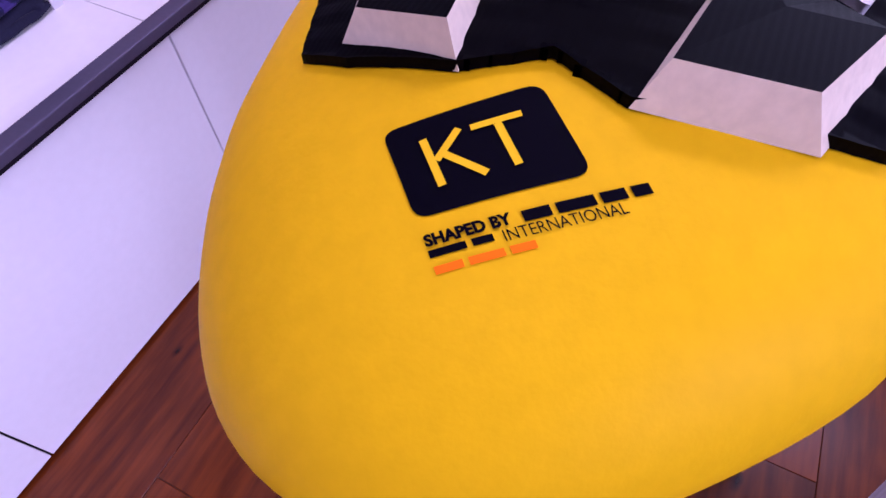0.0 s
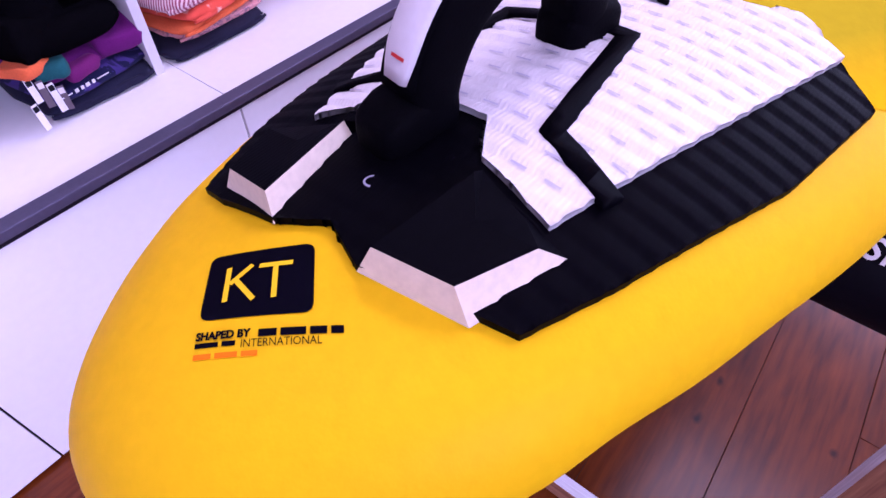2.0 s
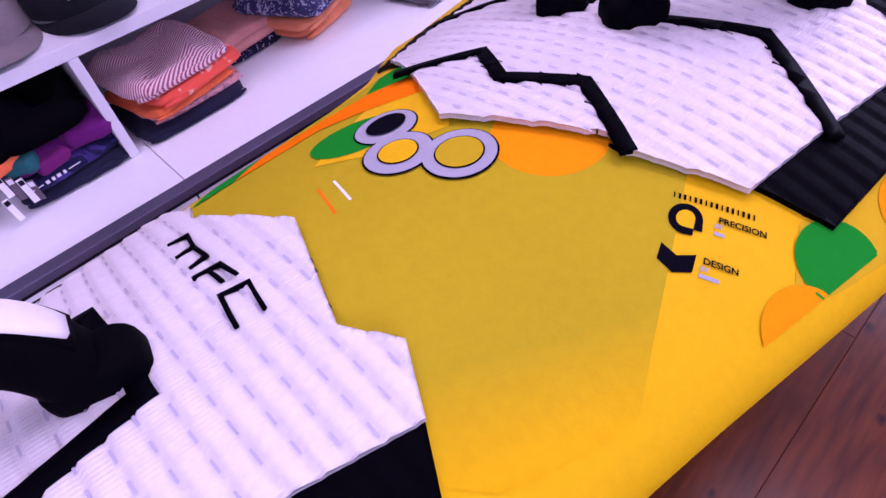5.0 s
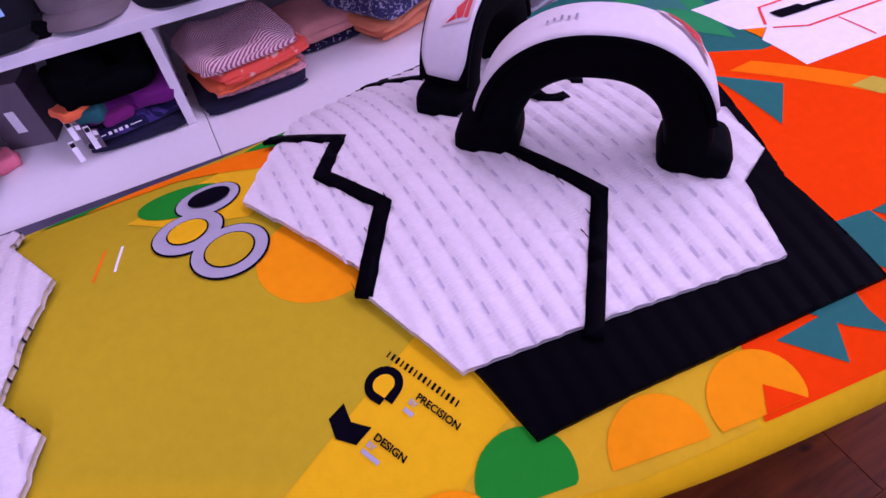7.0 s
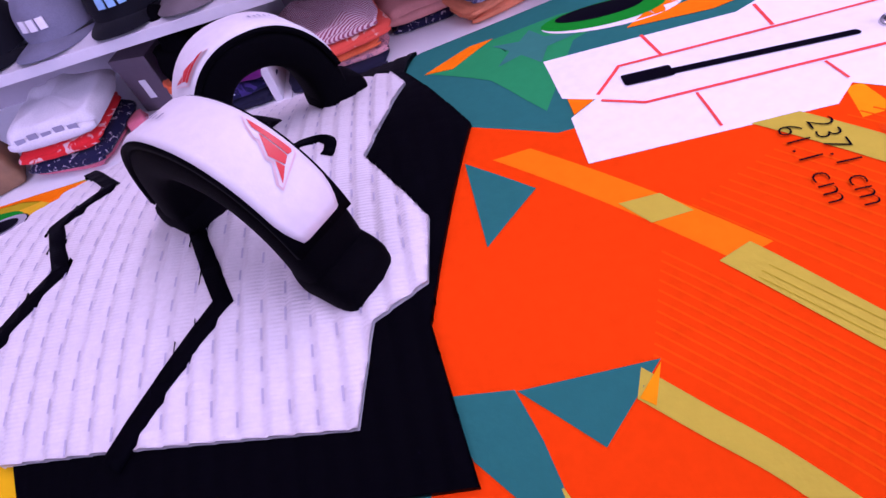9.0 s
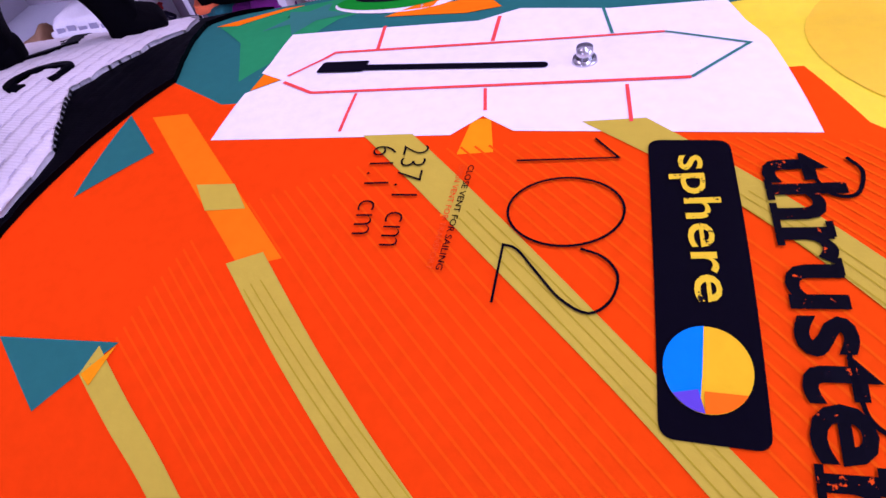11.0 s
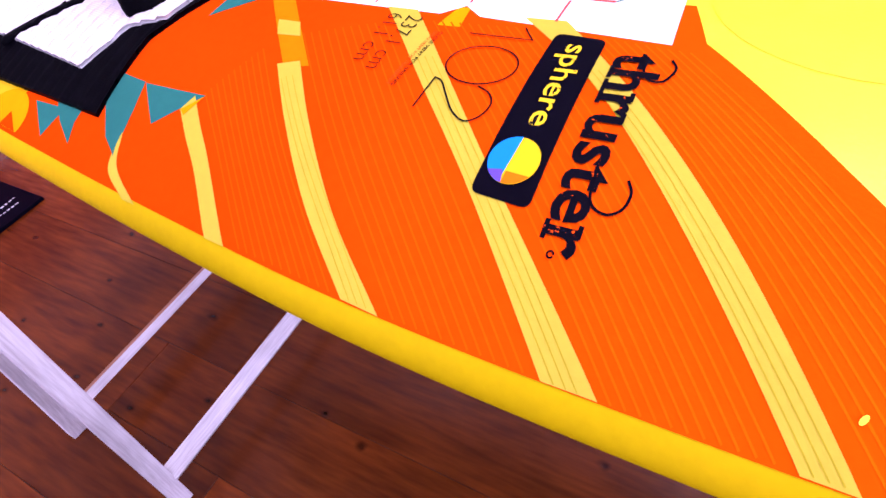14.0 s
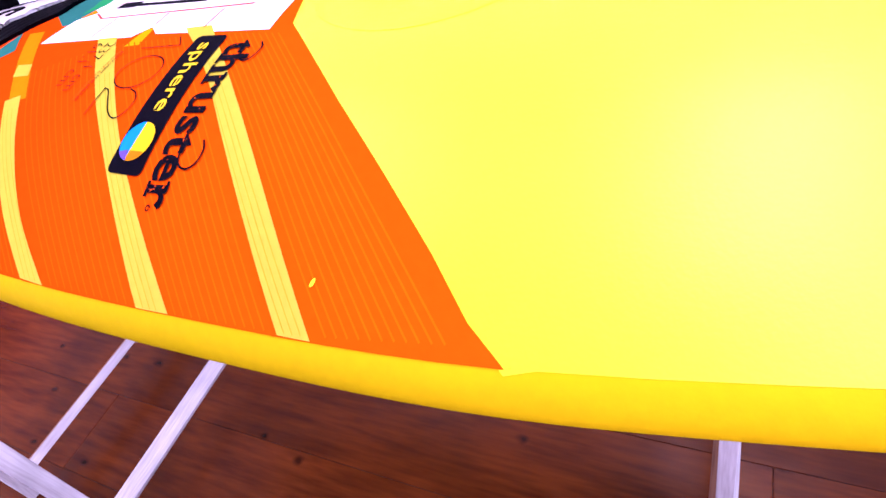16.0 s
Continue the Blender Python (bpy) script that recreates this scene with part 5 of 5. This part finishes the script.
def garment(name, label, category, at, size, material, turn=0.0, seed=0, puff=0.0, fold=2, group="folded clothes"):
    """A folded garment: soft-edged slab with bulging folds along its edge and a rumpled top."""
    w, d, h = size
    bm = bmesh.new()
    nu, nv = 40, 14
    rows = []
    for j in range(nv + 1):
        lat = -math.pi / 2 + math.pi * j / nv
        row = []
        for i in range(nu):
            a = 2 * math.pi * i / nu
            c, s_ = math.cos(a), math.sin(a)
            cx = math.copysign(abs(c) ** 0.32, c)
            cy = math.copysign(abs(s_) ** 0.32, s_)
            cl = abs(math.cos(lat)) ** 0.30
            z = math.copysign(abs(math.sin(lat)) ** 0.75, math.sin(lat))
            ripple = 1 - 0.035 * abs(math.sin(fold * math.pi * (z + 1) / 2)) * 1.0
            x, y, zz = cx * cl * w / 2 * ripple, cy * cl * d / 2 * ripple, (z + 1) / 2 * h
            q = noise.noise(Vector((x * 16 + seed * 3.1, y * 16, seed * 1.7)))
            q2 = noise.noise(Vector((x * 45 + seed, y * 45, zz * 40 + seed)))
            q3 = noise.noise(Vector((x * 28 - y * 17 + seed, y * 24, seed * 0.7)))
            zz += max(0.0, z) * (q * (0.007 + puff) + 0.0035 * abs(q3) + 0.0018 * q2)
            x += 0.006 * q2 + 0.007 * q3 + 0.004 * noise.noise(Vector((zz * 90, seed, x * 5)))
            y += 0.006 * q2 + 0.006 * q3
            row.append(bm.verts.new((x, y, max(0.0, zz))))
        rows.append(row)
    for r0, r1 in zip(rows, rows[1:]):
        for i in range(nu):
            bm.faces.new((r0[i], r0[(i + 1) % nu], r1[(i + 1) % nu], r1[i]))
    bmesh.ops.remove_doubles(bm, verts=bm.verts[:], dist=1e-6)
    bmesh.ops.recalc_face_normals(bm, faces=bm.faces[:])
    ob = mesh_object(name, bm, material)
    ob.matrix_world = pose(*at, 0, 0, turn)
    if h >= 0.016 and w > 0.15:
        bm = bmesh.new()
        rows = []
        for k in range(25):
            x = w * 0.46 * (2 * k / 24 - 1)
            sag = 0.0016 * noise.noise(Vector((x * 40, seed, 3.0)))
            y = -d / 2 * (1 - 0.05 * abs(2 * k / 24 - 1) ** 6) + 0.004
            r = h * 0.26 * (1 - 0.5 * abs(2 * k / 24 - 1) ** 4)
            rows.append([bm.verts.new((x, y + 1.1 * r * math.cos(q) * 0.8, h * 0.36 + sag + r * math.sin(q))) for q in [2 * math.pi * i / 10 for i in range(10)]])
        for r0, r1 in zip(rows, rows[1:]):
            for i in range(10):
                bm.faces.new((r0[i], r1[i], r1[(i + 1) % 10], r0[(i + 1) % 10]))
        bm.faces.new(rows[0])
        bm.faces.new(rows[-1][::-1])
        bmesh.ops.recalc_face_normals(bm, faces=bm.faces[:])
        part("folded_hem", bm, material, ob)
    return tagged(ob, label, category, group)


def stack(x, y, layers, turn=0.0, base=LEDGE):
    z = base
    for k, (label, size, m, puff) in enumerate(layers):
        dx, dy = 0.010 * math.sin(3.1 * k + x * 9), 0.008 * math.cos(2.3 * k + x * 7)
        last = garment("folded_garment", label, "clothing", (x + dx, y + dy, z), size, m, turn + 7 * math.sin(5 * k + x * 31), k + int(100 * abs(x)), puff)
        z += size[2] * 0.94
    return last


stack(0.575, 0.935, [("folded navy shorts at the bottom of the pile", (0.235, 0.21, 0.022), C_NAVY, 0.0), ("folded pink printed shirt in a pile", (0.215, 0.20, 0.020), C_PINKPRINT, 0.0),
                     ("folded orange shirt in a pile", (0.205, 0.20, 0.018), C_ORANGE, 0.0), ("folded coral shirt with a pale print", (0.215, 0.21, 0.024), C_CORAL, 0.0),
                     ("rumpled pink and white striped shirt on top", (0.225, 0.21, 0.030), C_STRIPE, 0.018)], 8)
stack(0.765, 1.035, [("folded dark printed shirt under a peach one", (0.17, 0.18, 0.022), C_DARKPRINT, 0.0), ("folded peach pink shirt on a pile", (0.175, 0.18, 0.042), C_PEACH, 0.006)], 12)
stack(0.925, 1.00, [("folded apricot towel at the bottom of a pile", (0.20, 0.20, 0.030), C_APRICOT, 0.0), ("folded apricot towel in a pile", (0.20, 0.20, 0.028), C_APRICOT, 0.002),
                    ("navy patterned shirt spread over a pile", (0.24, 0.22, 0.045), C_PAISLEY, 0.012)], 22)
stack(0.325, 0.94, [("folded dark navy lycra shirt", (0.205, 0.22, 0.028), C_NAVY, 0.0), ("dark navy lycra shirt with printed marks", (0.205, 0.22, 0.030), C_NAVYPRINT, 0.002), ("folded purple lycra shirt", (0.20, 0.21, 0.034), C_PURPLE, 0.010),
                    ("bulky black fleece heaped on a pile", (0.165, 0.19, 0.100), C_BLACK, 0.075)], 4)
printed_shirt = [o for o in bpy.data.objects if o.get("label") == "dark navy lycra shirt with printed marks"][0]
for k, (u, w, h) in enumerate(((-0.085, 0.020, 0.0016), (-0.060, 0.006, 0.006), (-0.049, 0.005, 0.006), (-0.040, 0.007, 0.006), (-0.028, 0.005, 0.006), (-0.018, 0.022, 0.0016))):
    bm = bmesh.new()
    box(bm, u, u + w, -0.1125, -0.1115, 0.017 - h / 2, 0.017 + h / 2)
    part("printed_mark", bm, C_PAPER, printed_shirt, smooth=False)
garment("folded_garment", "black fleece sleeve slumped over a pile", "clothing", (0.275, 0.878, 0.387), (0.11, 0.10, 0.07), C_BLACK, 20, 41, 0.02)
garment("folded_garment", "purple lycra sleeve bulging out of a pile", "clothing", (0.385, 0.863, 0.347), (0.085, 0.07, 0.045), C_PURPLE, -12, 43, 0.012)
garment("folded_garment", "orange lycra sleeve poking out of a pile", "clothing", (0.238, 0.850, 0.372), (0.060, 0.06, 0.026), C_ORANGE, 24, 77, 0.008)
garment("folded_garment", "teal lycra sleeve poking out of a pile", "clothing", (0.268, 0.842, 0.357), (0.055, 0.05, 0.022), C_TEAL, -14, 79, 0.006)
garment("folded_garment", "magenta lycra cuff hanging from a pile", "clothing", (0.305, 0.840, 0.342), (0.060, 0.045, 0.024), C_MAGENTA, 8, 83, 0.006)
white_shirt = stack(-0.045, 0.88, [("folded pink shirt at the bottom of a pile", (0.20, 0.20, 0.016), C_PINK, 0.0), ("navy printed shirt in a pile", (0.21, 0.21, 0.034), C_DARKPRINT, 0.002), ("folded red shirt with pale print", (0.205, 0.20, 0.028), C_REDPRINT, 0.0),
                     ("white T-shirt with a grey print on top", (0.215, 0.21, 0.055), C_WHITE, 0.016)], -6)
garment("folded_garment", "pink strap bag lying beside the pile", "clothing", (0.075, 0.90, LEDGE), (0.05, 0.06, 0.03), C_PINK, 20, 31, 0.004)
bm = bmesh.new()
for k in range(5):
    u = -0.07 + 0.03 * k
    box(bm, u, u + 0.022, -0.001, 0.0, -0.008, 0.008 + 0.004 * (k % 2))
ob = part("grey_print", bm, M_GREYTXT, white_shirt, "grey printed mark", False)
ob.matrix_local = pose(0.0, -0.1075, 0.030, -12, 0, 0)
for k, (dx, rz) in enumerate(((0.0, 8), (0.013, -14), (0.024, 4), (0.035, -22), (-0.012, 16))):
    tag = thing("swing_tag", "white paper swing tag hanging from a folded shirt", "tag", (0.226 + dx, 0.824 - 0.002 * k, 0.377 - 0.009 * k), "swing tags")
    bm = bmesh.new()
    box(bm, -0.0052, 0.0052, -0.0006, 0.0006, -0.040 - 0.004 * (k % 3), 0.0)
    ob = part("card", bm, C_GREYBOX if k % 2 else C_PAPER, tag, smooth=False)
    ob.rotation_euler = (radians(-6), 0, radians(rz))
    bm = bmesh.new()
    box(bm, -0.0042, 0.0042, -0.0012, -0.0008, -0.012, -0.003)
    ob = part("printed_panel", bm, C_PAPER if k % 2 else C_CAPBLACK, tag, smooth=False)
    ob.rotation_euler = (radians(-6), 0, radians(rz))
carton = thing("carton", "grey brown cardboard box with a white label", "box", (0.135, 0.99, LEDGE))
carton.rotation_euler = (0, 0, radians(-14))
bm = bmesh.new()
box(bm, -0.045, 0.045, -0.05, 0.05, 0, 0.135, 0.002)
part("body", bm, C_GREYBOX, carton, smooth=False)
bm = bmesh.new()
box(bm, -0.048, 0.048, -0.053, 0.053, 0.112, 0.138, 0.002)
part("lid", bm, C_GREYBOX, carton, smooth=False)
bm = bmesh.new()
box(bm, -0.009, 0.009, -0.0512, -0.0502, 0.035, 0.082)
part("label", bm, C_PAPER, carton, "white paper label", smooth=False)
garment("plastic_bag", "grey shirt in a clear plastic bag on the worktop", "bag", (1.215, 0.86, LEDGE), (0.20, 0.15, 0.03), C_BAG, 14, 9, 0.010)
garment("paper_bag", "crumpled brown kraft paper bag", "bag", (-0.23, 0.82, LEDGE), (0.10, 0.10, 0.09), C_KRAFT, 25, 15, 0.02)


def cap(x, y, turn, m, label, mark):
    root = thing("baseball_cap", label, "cap", (x, y, SHELF_Z + SHELF_T), "caps on the shelf")
    root.rotation_euler = (0, 0, radians(turn))
    bm = bmesh.new()
    rows = []
    for j in range(13):
        lat = math.pi / 2 * j / 12
        row = []
        for i in range(36):
            a = 2 * math.pi * i / 36
            seam = 1 - 0.012 * max(0.0, math.cos(6 * a)) ** 12
            r = 0.078 * math.cos(lat) ** 0.75 * seam
            row.append(bm.verts.new((r * math.cos(a), r * math.sin(a) * 1.1, 0.012 + 0.095 * math.sin(lat) ** 0.85 * seam)))
        rows.append(row)
    for r0, r1 in zip(rows, rows[1:]):
        for i in range(36):
            bm.faces.new((r0[i], r0[(i + 1) % 36], r1[(i + 1) % 36], r1[i]))
    bmesh.ops.remove_doubles(bm, verts=bm.verts[:], dist=1e-5)
    part("crown", bm, m, root)
    bm = bmesh.new()
    inner, outer, low = [], [], []
    for i in range(21):
        a = math.pi + math.pi * (i / 20)
        drop = 0.012 * math.cos(a) ** 2
        inner.append(bm.verts.new((0.076 * math.cos(a), 0.080 * math.sin(a), 0.016 - drop)))
        outer.append(bm.verts.new((0.080 * math.cos(a), -0.03 + 0.125 * math.sin(a), 0.013 - drop)))
        low.append(bm.verts.new((0.080 * math.cos(a), -0.03 + 0.124 * math.sin(a), 0.010 - drop)))
    for i in range(20):
        bm.faces.new((inner[i], inner[i + 1], outer[i + 1], outer[i]))
        bm.faces.new((outer[i], outer[i + 1], low[i + 1], low[i]))
    part("brim", bm, m, root)
    bm = bmesh.new()
    bmesh.ops.create_uvsphere(bm, u_segments=10, v_segments=6, radius=0.006, matrix=Matrix.Translation((0, 0, 0.107)))
    part("button", bm, m, root)
    for k in range(3):
        bm = bmesh.new()
        a = radians(-90 + (k - 1) * 16)
        mm = Matrix.Translation((0.0755 * math.cos(a), 0.0835 * math.sin(a), 0.05)) @ Matrix.Rotation(a + math.pi / 2, 4, "Z") @ Matrix.Rotation(radians(-14), 4, "X")
        box(bm, -0.008, 0.008, -0.002, 0.002, -0.011, 0.011, 0.001, mm)
        part("embroidered_bar", bm, mark, root, smooth=False)


cap(0.045, 0.965, -8, C_CAPGREY, "blue-grey baseball cap with a white embroidered mark", M_TXT)
cap(0.195, 0.965, 4, C_CAPBLACK, "black baseball cap with pale blue embroidered bars", C_CYAN)
cap(0.345, 0.975, -4, C_CAPBROWN, "grey-brown baseball cap with a small pale mark", M_TXT)
cap(0.495, 0.965, 6, C_CAPBLACK, "black baseball cap with white embroidered bars", M_TXT)
cap(-0.11, 0.965, 2, C_CAPBLACK, "plain black baseball cap", C_CAPBLACK)

# ================= sign and display on the floor behind the tail =================
sign = thing("black_sign", "black sign with white handwriting lying on the floor", "sign", (-0.820, 0.138, FLOOR))
sign.rotation_euler = (0, 0, radians(180))
bm = bmesh.new()
box(bm, 0.0, 0.36, 0.0, 0.46, 0.0, 0.012, 0.002)
part("panel", bm, M_INK, sign, smooth=False)
for k, (a, b, u) in enumerate(((0.05, 0.20, 0.06), (0.04, 0.24, 0.10), (0.08, 0.22, 0.16), (0.06, 0.18, 0.22))):
    rr = random.Random(k)
    v = a
    while v < b:
        bm = bmesh.new()
        e = v + rr.uniform(0.006, 0.014)
        box(bm, u + rr.uniform(-0.003, 0.003), u + rr.uniform(0.004, 0.007), v, e, 0.0125, 0.0130)
        part("writing_bar", bm, M_TXT, sign, smooth=False)
        v = e + rr.uniform(0.003, 0.009)
C_REDPINK = blotched("red_and_pink_print", (0.62, 0.03, 0.04), (0.66, 0.22, 0.27), 5.0, 0.5)
display = thing("display_panel", "red and pink printed panel standing on a pale base", "display", (-1.38, 0.07, FLOOR))
bm = bmesh.new()
box(bm, -0.20, 0.06, -0.45, 0.46, 0.0, 0.05, 0.004)
part("base", bm, M_CAB, display, smooth=False)
bm = bmesh.new()
box(bm, -0.06, -0.03, -0.44, 0.45, 0.05, 0.62, 0.004)
part("panel", bm, C_REDPINK, display, smooth=False)

# ================= floor planks, last =================
rnd = random.Random(5)
PW, PL = 0.192, 1.21
plank_mesh = None
y = Y0
while y < FRONT + 0.02:
    x = X0 - rnd.uniform(0.1, 1.1)
    while x < X1:
        if plank_mesh is None:
            bm = bmesh.new()
            box(bm, 0.0006, PL - 0.0006, 0.0006, PW - 0.0006, -0.008, 0.0, 0.0006, seg=1)
            ob = part("plank", bm, M_FLOOR, floor, smooth=False)
            plank_mesh = ob.data
        else:
            ob = new("plank", plank_mesh)
            ob.parent = floor
        xa, xb = max(x, X0), min(x + PL, X1)
        ob.location = (xa, y, FLOOR)
        ob.scale = ((xb - xa) / PL, 1, 1)
        x += PL
    y += PW
